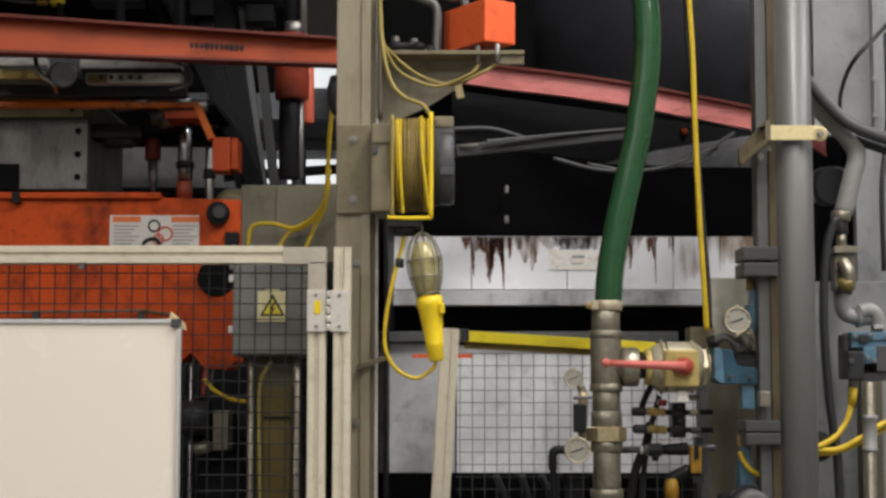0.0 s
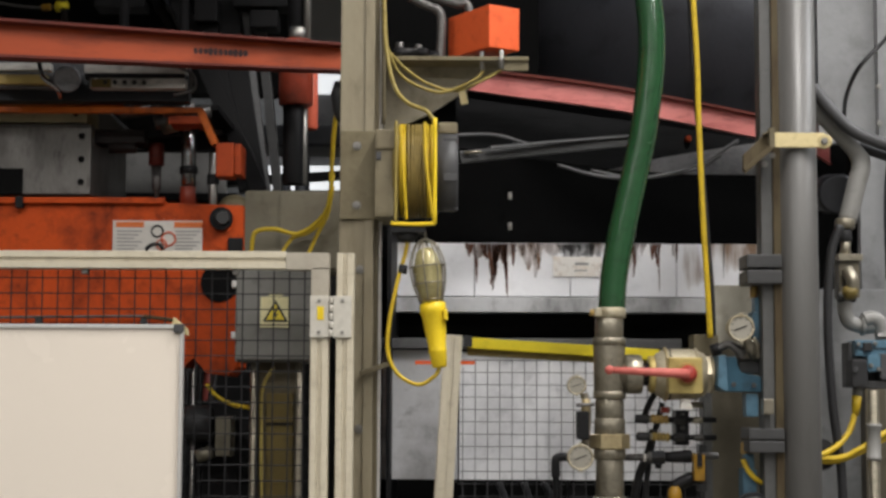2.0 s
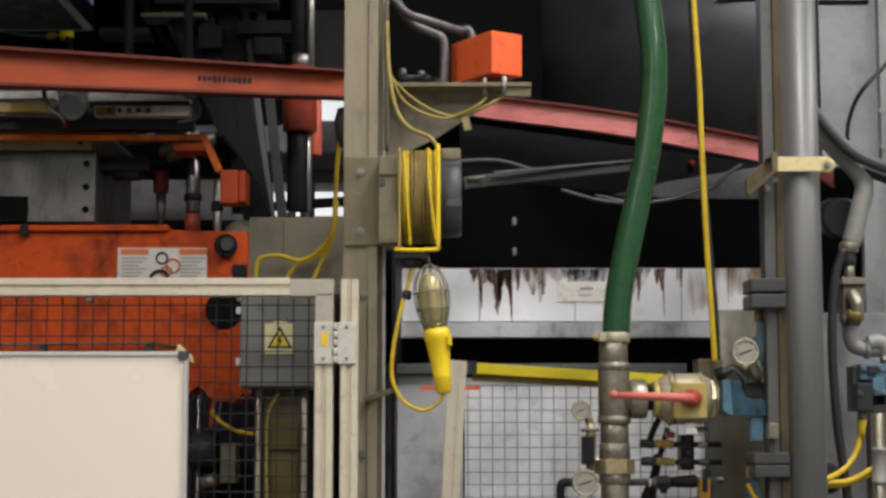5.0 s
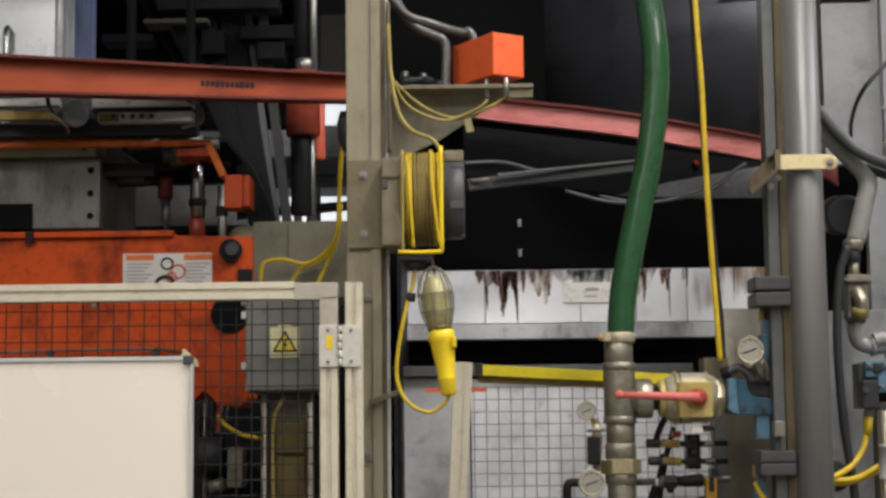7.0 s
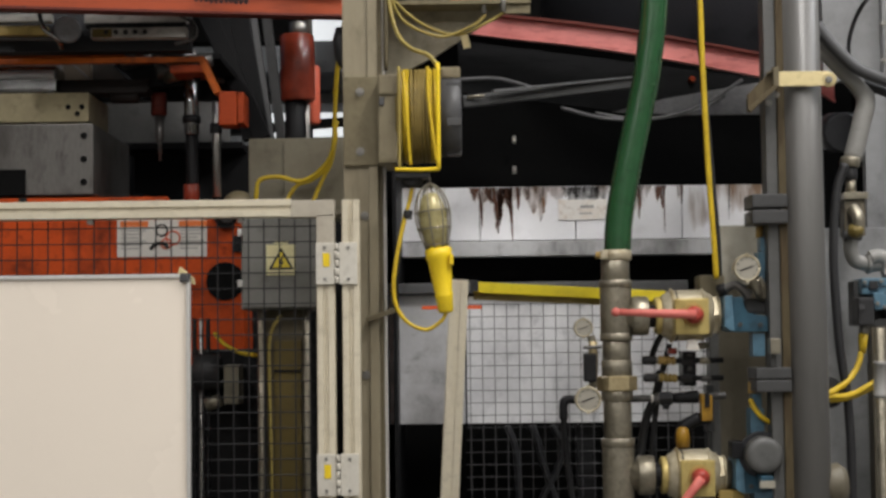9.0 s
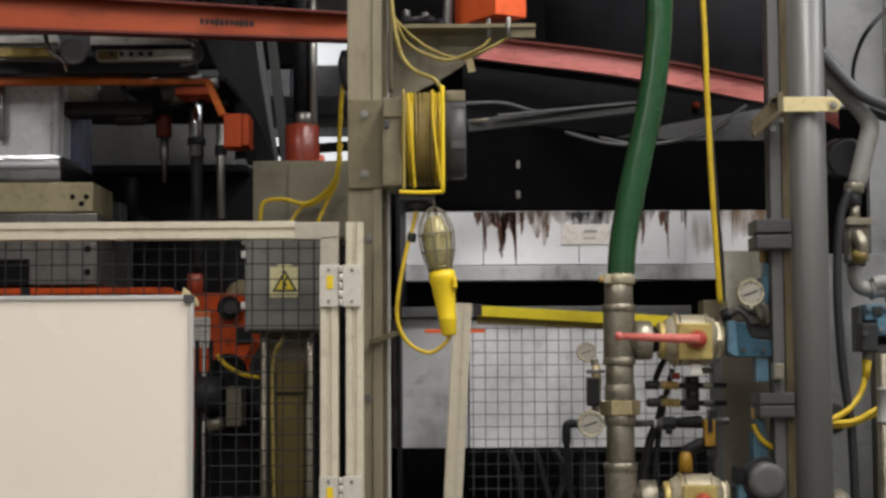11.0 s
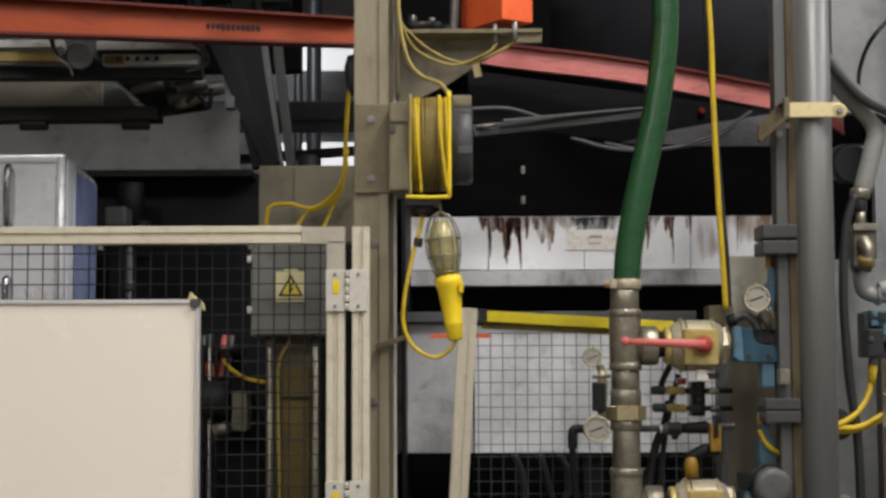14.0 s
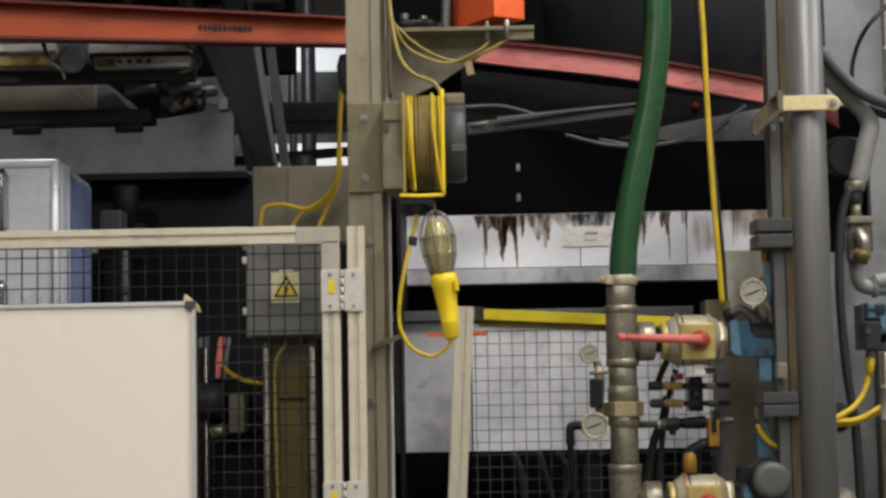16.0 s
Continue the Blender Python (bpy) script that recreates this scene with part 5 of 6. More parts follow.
part("bar_end", box(0.057, 0.083, 5.17, 5.21, 1.764, 1.801, 0.002), RUBBER, mesh_)
a, b = Vector((0.022, 5.000, 1.792)), Vector((-0.008, 5.000, 1.258))
b = a + (b - a) * ((a.z) / (a.z - b.z))
bm = beam_between(a, b, 0.05, 0.05, 0.003)
part("post", bm, CREAM, mesh_, "cream slotted post")
for s in (-1, 1):
    part("post_lip", beam_between(a + Vector((0.016 * s, -0.026, 0)), b + Vector((0.016 * s, -0.026, 0)), 0.008, 0.014, 0.002), CREAM, mesh_)
x0, x1, z0, z1 = 0.039, 0.845, 0.1, 1.729
mv = mh = None
for k in range(int((x1 - x0) / 0.0385)):
    if mv is None:
        w = part("wire", rod((mesh_.location.x, 5.2, z0), (mesh_.location.x, 5.2, z1), 0.0013, 6), WIREG, mesh_)
        mv = w.data
    else:
        w = new("wire", mv)
        w.parent = mesh_
    w.matrix_basis = pose(x0 + 0.0385 * (k + 0.4) - mesh_.location.x, 0, 0)
for k in range(int((z1 - z0) / 0.0385)):
    if mh is None:
        w = part("wire", rod((x0, 5.2, 0), (x1, 5.2, 0), 0.0013, 6), WIREG, mesh_)
        mh = w.data
    else:
        w = new("wire", mh)
        w.parent = mesh_
    w.matrix_basis = pose(0, 0.004, z1 - 0.0385 * k - 0.004)

# ---- green hose and pipework ----
hose = thing("green_hose", (0.450, 4.500, 1.848), "green ribbed suction hose on the pipework", "hose")
part("hose", tube([(0.500, 4.500, 2.990), (0.528, 4.500, 2.895), (0.545, 4.500, 2.800), (0.556, 4.500, 2.716), (0.565, 4.500, 2.616), (0.562, 4.500, 2.508), (0.550, 4.500, 2.402), (0.533, 4.500, 2.297), (0.509, 4.500, 2.191), (0.474, 4.500, 2.033), (0.456, 4.500, 1.925), (0.450, 4.500, 1.833)], 0.0365, 28, 20, ribs=0.0016, every=1), GREEN, hose)
part("hose_clamp", turned((0.448, 4.500, 1.824), (0.448, 4.500, 1.852), [(0, 0.039), (0.1, 0.0415), (0.9, 0.0415), (1, 0.039)], 24), NICKEL, hose, "steel hose clamp")
part("clamp_screw", rod((0.388, 4.470, 1.837), (0.416, 4.470, 1.837), 0.009), BRASSY, hose)
part("clamp_housing", box(0.400, 0.420, 4.455, 4.48, 1.826, 1.850, 0.003), NICKEL, hose)

pipe = thing("valve_manifold", (0.452, 4.5, 0), "galvanised pipe manifold with ball valves and pink levers", "pipework")


def vert_pipe(name, y0, y1, r, material=GALV, x=1073.0, seg=22):
    xx = (x - 784) * 4.5 / 2926 * 0.998
    z = lambda py: EYE + 4.5 * math.tan(radians(5) + math.atan((441 - py) / 2926))
    return part(name, turned((xx, 4.5, z(y1)), (xx, 4.5, z(y0)), [(0, r * 0.94), (0.06, r), (0.94, r), (1, r * 0.94)], seg), material, pipe)


vert_pipe("nipple", 551, 590, 0.0385)
vert_pipe("tee", 586, 692, 0.043)
vert_pipe("tee_collar", 586, 600, 0.0448)
vert_pipe("tee_collar", 680, 694, 0.0448)
vert_pipe("nipple", 694, 730, 0.0385)
vert_pipe("union_nut", 728, 758, 0.042)
vert_pipe("union_nut", 756, 782, 0.055, BRASS, seg=6)
vert_pipe("union_nut", 780, 800, 0.043)
vert_pipe("nipple", 798, 868, 0.038)
vert_pipe("tee", 866, 985, 0.043)
vert_pipe("tee_collar", 866, 882, 0.045)
vert_pipe("riser", 980, 1900, 0.034)


def ball_valve(px, py, lever):
    """A ball valve on its side with a hub and lever towards the camera."""
    z = EYE + 4.5 * math.tan(radians(5) + math.atan((441 - py) / 2926))
    x = (px - 784) * 4.5 / 2926 * 0.998
    part("branch", turned((x - 0.19, 4.5, z), (x - 0.108, 4.5, z), [(0, 0.03), (0.45, 0.042), (0.451, 0.05), (0.5, 0.053), (0.95, 0.053), (1, 0.05), (1.0, 0.03)], 24), GALV, pipe)
    part("branch_nipple", rod((x - 0.112, 4.5, z), (x - 0.08, 4.5, z), 0.031), BLACK, pipe)
    v = part("valve_body", turned((x - 0.074, 4.5, z), (x + 0.066, 4.5, z), [(0, 0.050), (0.05, 0.058), (0.1, 0.060), (0.14, 0.066), (0.3, 0.069), (0.7, 0.069), (0.86, 0.065), (0.9, 0.060), (0.96, 0.058), (1, 0.050)], 30), NICKEL, pipe, "nickel-plated ball valve")
    part("body_band", turned((x - 0.05, 4.5, z), (x - 0.042, 4.5, z), [(0, 0.068), (0.2, 0.073), (0.8, 0.0745), (1, 0.07)], 30), BRASS, v)
    part("body_band", turned((x + 0.034, 4.5, z), (x + 0.042, 4.5, z), [(0, 0.066), (0.2, 0.0715), (0.8, 0.0715), (1, 0.066)], 30), NICKEL, v)
    part("body_groove", turned((x - 0.036, 4.5, z), (x - 0.033, 4.5, z), [(0, 0.0705), (1, 0.0705)], 30), BLACK, v)
    part("valve_block", box(x - 0.046, x + 0.045, 4.412, 4.5, z - 0.052, z + 0.044, 0.005), VALVEY, v, "yellowed square valve bonnet")
    part("stem_plate", turned((x + 0.004, 4.412, z), (x + 0.004, 4.408, z), [(0, 0.031), (1, 0.03)], 20), BRASSY, v)
    part("end_nut", turned((x - 0.09, 4.5, z), (x - 0.07, 4.5, z), [(0, 0.046), (0.12, 0.05), (0.88, 0.05), (1, 0.046)], 12), VALVEY, v, "brass collar nut")
    part("end_nut", hexnut((x + 0.05, 4.5, z), (x + 0.078, 4.5, z), 0.056), NICKEL, v, "bright hexagon end nut")
    part("end_ring", turned((x + 0.078, 4.5, z), (x + 0.084, 4.5, z), [(0, 0.05), (0.5, 0.052), (1, 0.048)], 26), NICKEL, v)
    part("end_taper", turned((x + 0.076, 4.5, z), (x + 0.098, 4.5, z), [(0, 0.046), (1, 0.036)], 22), WARM, v)
    part("hub", turned((x + 0.004, 4.408, z), (x + 0.004, 4.375, z), [(0, 0.024), (0.5, 0.023), (0.8, 0.017), (1, 0.01)], 18), HUBR, v, "dark red lever hub")
    lx, lz = lever
    e = Vector((x + 0.004 + lx, 4.365, z + lz))
    part("lever", turned((x + 0.004, 4.382, z), e, [(0, 0.0135), (0.2, 0.0125), (0.5, 0.011), (1, 0.0082)], 12), LEVER, v, "pink-red valve lever")
    part("lever_tip", turned(e - Vector((lx, 0, lz)).normalized() * 0.01, e + Vector((lx, 0, lz)).normalized() * 0.012, [(0, 0.008), (0.3, 0.0118), (0.65, 0.012), (1, 0.006)], 12), LEVER, v)


ball_valve(1200, 650, (-0.212, 0.009))
ball_valve(1205, 933, (-0.12, -0.15))
part("outlet", rod((0.715, 4.500, 1.675), (0.753, 4.500, 1.675), 0.036), FLANGE, pipe)
part("outlet", rod((0.718, 4.500, 1.245), (0.762, 4.500, 1.245), 0.036), FLANGE, pipe)


def gauge(parent, x, z, y, r):
    g = part("gauge_case", turned((x, y, z), (x, y - 0.028, z), [(0, r * 0.9), (0.15, r), (0.9, r), (1, r * 0.9)], 26), GALV, parent, "round pressure gauge with a white dial")
    part("dial", turned((x, y - 0.0282, z), (x, y - 0.0292, z), [(0, r * 0.84), (1, r * 0.84)], 24), DIAL, g)
    part("bezel", tube([(x + r * 0.92 * math.cos(j * math.pi / 12), y - 0.029, z + r * 0.92 * math.sin(j * math.pi / 12)) for j in range(25)], r * 0.085, 6, 1), NICKEL, g, "bright metal bezel")
    for s in (-1, 1):
        part("lug", rod((x, y - 0.027, z + s * r * 0.95), (x, y - 0.033, z + s * r * 0.95), r * 0.17, 10), NICKEL, g)
    part("needle", beam_between((x - r * 0.5, y - 0.0305, z - r * 0.18), (x + r * 0.45, y - 0.0305, z + r * 0.16), 0.001, r * 0.09, 0), INK, g)
    for k in range(9):
        a = radians(-45 + 33.75 * k)
        part("tick", beam_between((x + r * 0.66 * math.cos(a), y - 0.0303, z + r * 0.66 * math.sin(a)), (x + r * 0.8 * math.cos(a), y - 0.0303, z + r * 0.8 * math.sin(a)), 0.0008, r * 0.05, 0), INK, g)
    return g


gauge(pipe, 0.783, 1.794, 4.42, 0.036)
gauge(pipe, 0.353, 1.641, 4.5, 0.026)
gauge(pipe, 0.356, 1.451, 4.42, 0.035)
part("gauge_stem", tube([(0.800, 4.420, 1.768), (0.820, 4.440, 1.731), (0.846, 4.500, 1.710)], 0.012), GALV, pipe)
part("gauge_stem", tube([(0.373, 4.490, 1.620), (0.379, 4.490, 1.595), (0.382, 4.490, 1.542), (0.373, 4.460, 1.482)], 0.011), GALV, pipe)
part("black_switch", box(0.352, 0.384, 4.44, 4.5, 1.496, 1.572, 0.006), BLACK, pipe)
part("switch_neck", rod((0.376, 4.47, 1.568), (0.378, 4.47, 1.604), 0.012), BRASS, pipe)
part("switch_bar", rod((0.350, 4.46, 1.588), (0.400, 4.46, 1.590), 0.005), GREASY, pipe)
part("elbow", tube([(0.335, 4.460, 1.449), (0.304, 4.460, 1.449), (0.295, 4.460, 1.436), (0.295, 4.460, 1.397)], 0.012), BLACK, pipe)
part("hose_tail", tube([(0.295, 4.460, 1.400), (0.300, 4.470, 1.324), (0.312, 4.480, 1.218), (0.341, 4.480, 0.995)], 0.009), BLACK, pipe)

# small fittings between pipes and panel: two rows of push-in couplings and one heavier line
def coupling_row(z, nut, tip, shift, heavy):
    f = thing("hose_fitting", (0.53, 4.55, z), "black push-in hose fitting with a knurled brass nut", "fitting", "manifold fittings")
    part("cap", turned((0.518 + shift, 4.55, z), (0.556 + shift, 4.55, z), [(0, 0.008), (0.15, 0.0125), (0.85, 0.0125), (1, 0.01)], 14), RUBBER, f)
    part("cap_collar", turned((0.548 + shift, 4.55, z), (0.562 + shift, 4.55, z), [(0, 0.008), (0.2, 0.0095), (0.8, 0.0095), (1, 0.008)], 12), GALV, f)
    for k in range(4):
        x = 0.562 + shift + 0.012 * k
        part("knurl", turned((x, 4.55, z - 0.0006 * k), (x + 0.0115, 4.55, z - 0.0006 * k), [(0, 0.0095), (0.3, 0.0125), (0.7, 0.0125), (1, 0.0095)], 10), nut, f)
    part("stem", rod((0.608, 4.55, z - 0.002), (0.740, 4.55, z - 0.002), 0.0075), BLACK, f)
    part("nut", hexnut((0.626 - shift, 4.55, z - 0.002), (0.656 - shift, 4.55, z - 0.002), heavy), RUBBER, f)
    part("tip", turned((0.674 + shift, 4.55, z - 0.003), (0.704 + shift, 4.55, z - 0.003), [(0, 0.007), (0.2, 0.0095), (0.8, 0.0095), (1, 0.007)], 12), tip, f)


coupling_row(1.551, BRASSY, GALV, 0.0, 0.0145)
coupling_row(1.503, OCHREL, GREASY, 0.003, 0.0125)
line = thing("feed_line", (0.494, 4.55, 1.446), "dark steel feed line with a heavy union", "pipe")
part("pipe", rod((0.480, 4.55, 1.446), (0.745, 4.55, 1.452), 0.0095), GREASY, line)
part("union", hexnut((0.562, 4.55, 1.446), (0.598, 4.55, 1.447), 0.021), GUNM, line)
part("union_ring", turned((0.552, 4.55, 1.446), (0.562, 4.55, 1.446), [(0, 0.012), (0.3, 0.016), (1, 0.016)], 14), GREASY, line)
part("reducer", turned((0.600, 4.55, 1.447), (0.672, 4.55, 1.450), [(0, 0.013), (0.3, 0.0155), (0.7, 0.017), (0.92, 0.0185), (1, 0.015)], 16), BLACK, line)
part("drop_stub", turned((0.580, 4.54, 1.432), (0.580, 4.54, 1.417), [(0, 0.012), (1, 0.008)], 10), BLACK, line)
part("tie", turned((0.541, 4.55, 1.446), (0.546, 4.55, 1.446), [(0, 0.0115), (1, 0.0115)], 10), WHITEP, line, "pale cable tie")
mb = thing("manifold_block", (0.654, 4.62, 1.48), "black valve manifold block behind the fittings", "manifold")
part("body", box(0.634, 0.672, 4.585, 4.65, 1.478, 1.574, 0.005), GUNM, mb)
part("tip_valve", rod((0.662, 4.56, 1.588), (0.704, 4.56, 1.590), 0.009), GALV, mb)
part("rear_plate", box(0.706, 0.728, 4.64, 4.70, 1.350, 1.48, 0.004), FLANGE, mb)
for z in (1.526, 1.560):
    part("cap_screw", rod((0.653, 4.585, z), (0.653, 4.578, z), 0.007, 10), GREASY, mb)
rb = thing("red_selector", (0.598, 4.56, 1.566), "small dark red selector above the fittings", "selector")
part("body", box(0.590, 0.614, 4.545, 4.575, 1.566, 1.584, 0.004), COLLAR, rb)
part("button", rod((0.602, 4.545, 1.575), (0.602, 4.537, 1.575), 0.007, 12), HUBR, rb)
solid("bent_hose", tube([(0.588, 4.575, 1.640), (0.566, 4.575, 1.603), (0.552, 4.58, 1.570), (0.548, 4.59, 1.540)], 0.0085), RUBBER, (0.548, 4.59, 1.540), "short black hose under the ball valve", "hose")
solid("brass_elbow", tube([(0.614, 4.520, 1.321), (0.622, 4.520, 1.366), (0.661, 4.520, 1.389), (0.694, 4.540, 1.393)], 0.018), BLACK, (0.614, 4.520, 1.321), "dark elbow pipe over the lower valve", "elbow")
solid("amber_filter", turned((0.619, 4.500, 1.316), (0.618, 4.500, 1.371), [(0, 0.018), (0.6, 0.019), (0.9, 0.015), (1, 0.008)], 14), AMBER, (0.608, 4.480, 1.335), "small brass plug on the lower valve", "plug")
ab = thing("amber_block", (0.682, 4.500, 1.386), "yellow plastic block with a dark clip on the panel", "block")
part("body", box(0.669, 0.698, 4.48, 4.53, 1.386, 1.457, 0.005), AMBER, ab)
part("clip", box(0.676, 0.690, 4.474, 4.482, 1.424, 1.462, 0.003), BLACK, ab)
solid("pale_tag", plate([(0.627, 1.578), (0.631, 1.606), (0.654, 1.606), (0.662, 1.578)], 4.445, 4.46, 0.003), PLATEC, (0.645, 4.450, 1.578), "small cream tag under the valve", "tag")
for pts, r in ((((0.575, 4.600, 1.520), (0.563, 4.610, 1.459), (0.533, 4.620, 1.380), (0.501, 4.620, 1.191)), 0.012), (((0.604, 4.620, 1.595), (0.574, 4.620, 1.486), (0.554, 4.620, 1.346), (0.536, 4.620, 1.129)), 0.008)):
    solid("black_hose", tube(list(pts), r), RUBBER, pts[-1], "thin black hose behind the manifold", "hose", "thin hoses")
for x in (880, 925, 960):
    a = (x - 784) * 5.4 / 2926
    solid("black_hose", tube([(a, 5.5, 1.331), (a + 0.03, 5.5, 1.224), (a + 0.1 * math.sin(x), 5.5, 0.9), (a, 5.5, 0.4)], 0.011), GUNM, (a, 5.5, 0.4), "dark hose hanging behind the mesh", "hose", "thin hoses")

# panel behind the pole and the blue actuators
bp = thing("backing_sheet", (0.816, 4.75, 0), "warm grey steel panel behind the valves", "panel")
part("sheet", box(0.757, 0.907, 4.75, 4.78, 0, 1.757, 0.004), WARM, bp)
part("upper_sheet", box(0.763, 0.911, 4.745, 4.78, 1.760, 1.932, 0.004), PALEW, bp, "paler upper sheet")
part("edge", box(0.728, 0.754, 4.7, 4.78, 0, 1.659, 0.004), FLANGEL, bp)
for ez in (1.62, 1.50, 1.36, 1.20):
    part("edge_bolt", hexnut((0.741, 4.7, ez), (0.741, 4.694, ez), 0.006), GREASY, bp)
part("bracket", box(0.697, 0.767, 4.66, 4.76, 1.726, 1.787, 0.004), TANDARK, bp)
act = thing("blue_actuator", (0.791, 4.500, 1.626), "light blue valve actuator on the manifold", "actuator", "blue actuators")
part("body", plate([(0.746, 1.719), (0.776, 1.719), (0.784, 1.672), (0.861, 1.662), (0.861, 1.624), (0.752, 1.626)], 4.43, 4.56, 0.005), BLUE, act)
part("nose", plate([(0.725, 1.640), (0.727, 1.721), (0.747, 1.723), (0.752, 1.626), (0.738, 1.630)], 4.42, 4.54, 0.004), BLUEL, act, "paler blue end flange")
part("foot", box(0.803, 0.836, 4.44, 4.5, 1.559, 1.622, 0.004), BLUEL, act)
part("top_housing", box(0.786, 0.862, 4.47, 4.56, 1.674, 1.716, 0.008), FLANGE, act, "dark grey housing")
part("bolt_head", hexnut((0.768, 4.43, 1.645), (0.768, 4.424, 1.645), 0.007), FLANGE, act)
part("bolt_head", hexnut((0.822, 4.43, 1.643), (0.822, 4.424, 1.643), 0.007), FLANGE, act)
act2 = copy_thing(act, Matrix.Translation(act.location + Vector((0.02, 0, -0.43))))
head = thing("blue_solenoid", (0.840, 4.480, 1.763), "small light blue solenoid beside the gauge", "solenoid")
part("body", box(0.824, 0.861, 4.45, 4.52, 1.760, 1.840, 0.004), BLUEL, head)
part("coil", box(0.831, 0.855, 4.45, 4.5, 1.840, 1.880, 0.004), BLUEL, head)
part("plug", rod((0.832, 4.470, 1.879), (0.833, 4.470, 1.910), 0.01), BRASSY, head)
low_sol = copy_thing(head, Matrix.Translation(head.location + Vector((-0.03, 0, -0.42))))
gf = thing("gauge_elbow", (0.790, 4.45, 1.733), "worn metal elbow and couplings under the gauge", "fitting")
part("elbow", tube([(0.735, 4.46, 1.742), (0.760, 4.45, 1.752), (0.782, 4.44, 1.735), (0.793, 4.44, 1.715)], 0.011, 12), GREASY, gf)
part("coupling", hexnut((0.800, 4.44, 1.738), (0.822, 4.44, 1.762), 0.014), GALV, gf)
part("coupling", hexnut((0.788, 4.44, 1.725), (0.800, 4.44, 1.738), 0.011), GREASY, gf)
part("cross_tube", tube([(0.822, 4.44, 1.770), (0.835, 4.44, 1.745), (0.838, 4.45, 1.715)], 0.008, 10), GALV, gf)
part("socket", rod((0.718, 4.47, 1.735), (0.738, 4.46, 1.742), 0.017), BLACK, gf)
solid("solenoid_cable", tube([(0.793, 4.440, 1.445), (0.803, 4.430, 1.419), (0.820, 4.430, 1.398), (0.843, 4.440, 1.383)], 0.007), YCABLE, (0.793, 4.440, 1.445), "short yellow cable by the lower solenoid", "cable")

drv = thing("drive_motor", (0.815, 4.40, 1.245), "dark grey round drive housing over the lower actuator", "motor")
part("dome", turned((0.815, 4.42, 1.300), (0.815, 4.36, 1.300), [(0, 0.05), (0.8, 0.049), (0.92, 0.045), (0.98, 0.038), (1, 0.03)], 26), FLANGEL, drv)
part("rim", turned((0.815, 4.43, 1.300), (0.815, 4.418, 1.300), [(0, 0.058), (0.3, 0.061), (0.8, 0.061), (1, 0.058)], 26), GUNM, drv)
part("rating_plate", box(0.796, 0.836, 4.345, 4.349, 1.217, 1.236, 0.001), PALEW, drv, "small stained cream rating plate")
part("plate_arm", box(0.800, 0.832, 4.349, 4.42, 1.214, 1.248, 0.004), BLUE, drv)
part("foot", box(0.795, 0.859, 4.42, 4.5, 1.145, 1.201, 0.005), BLUEL, drv)
part("dark_switch", box(0.735, 0.765, 4.41, 4.47, 1.290, 1.335, 0.005), BLACK, drv)
solid("ochre_block", box(0.705, 0.773, 4.45, 4.52, 1.08, 1.203, 0.005), OCHREL, (0.739, 4.48, 1.08), "worn ochre block under the lower actuator", "block")

# ---- grey pole with flanges ----
pole = thing("support_pole", (0.930, 4.4, 0), "grey painted round support pole with an angle behind", "pole")
part("tube", turned((0.945, 4.4, 0), (0.939, 4.4, 3.4), [(0, 0.0505), (1, 0.0505)], 48), POLE, pole)
part("angle", box(0.842, 0.872, 4.40, 4.47, 0, 3.4, 0.003), FLANGEL, pole)
part("angle_edge", box(0.8725, 0.896, 4.39, 4.45, 0, 3.4, 0.003), RUSTSHADE, pole, "rust-stained angle edge")
for y0, y1 in ((438, 462), (466, 490), (744, 764), (766, 787)):
    z0 = EYE + 4.4 * math.tan(radians(5) + math.atan((441 - y1) / 2926))
    z1 = EYE + 4.4 * math.tan(radians(5) + math.atan((441 - y0) / 2926))
    part("flange", box(0.797, 0.891, 4.37, 4.5, z0, z1, 0.005), FLANGE, pole)
part("connector", box(0.833, 0.860, 4.35, 4.4, 1.566, 1.607, 0.004), GALV, pole)
clamp = thing("pole_clamp", (0.937, 4.340, 2.267), "cream strap clamp round the grey pole", "clamp")
part("strap", box(0.858, 1.001, 4.335, 4.343, 2.270, 2.309, 0.002), STRAP, clamp)
part("lug", rod((1.002, 4.345, 2.287), (0.998, 4.330, 2.285), 0.02), STRAP, clamp)
bolt(clamp, 0.998, 4.329, 2.285, 0.007)
part("fold", box(0.852, 0.867, 4.325, 4.345, 2.268, 2.321, 0.002), TANDARK, clamp)
# the brown here paints the shadow on the tan clamp arm
part("arm", plate([(0.856, 2.320), (0.786, 2.250), (0.786, 2.206), (0.856, 2.271)], 4.345, 4.36, 0.002), RUSTSHADE, clamp)
part("arm_lip", beam_between((0.787, 4.340, 2.206), (0.859, 4.335, 2.269), 0.03, 0.012, 0.002), RUSTSHADE, clamp)
part("arm_top_lip", beam_between((0.836, 4.340, 2.303), (0.868, 4.335, 2.317), 0.02, 0.005, 0.001), RUSTSHADE, clamp)
bolt(clamp, 0.846, 4.37, 2.230, 0.007)
bolt(clamp, 0.869, 4.375, 2.253, 0.006)

# yellow and black cables beside the hose
solid("drop_cable", tube([(0.685, 4.600, 2.972), (0.697, 4.600, 2.710), (0.705, 4.600, 2.548), (0.709, 4.600, 2.355), (0.718, 4.600, 2.099), (0.728, 4.600, 1.909), (0.735, 4.600, 1.775)], 0.0078), YCABLE, (0.735, 4.600, 1.775), "yellow cable hanging beside the hose", "cable")
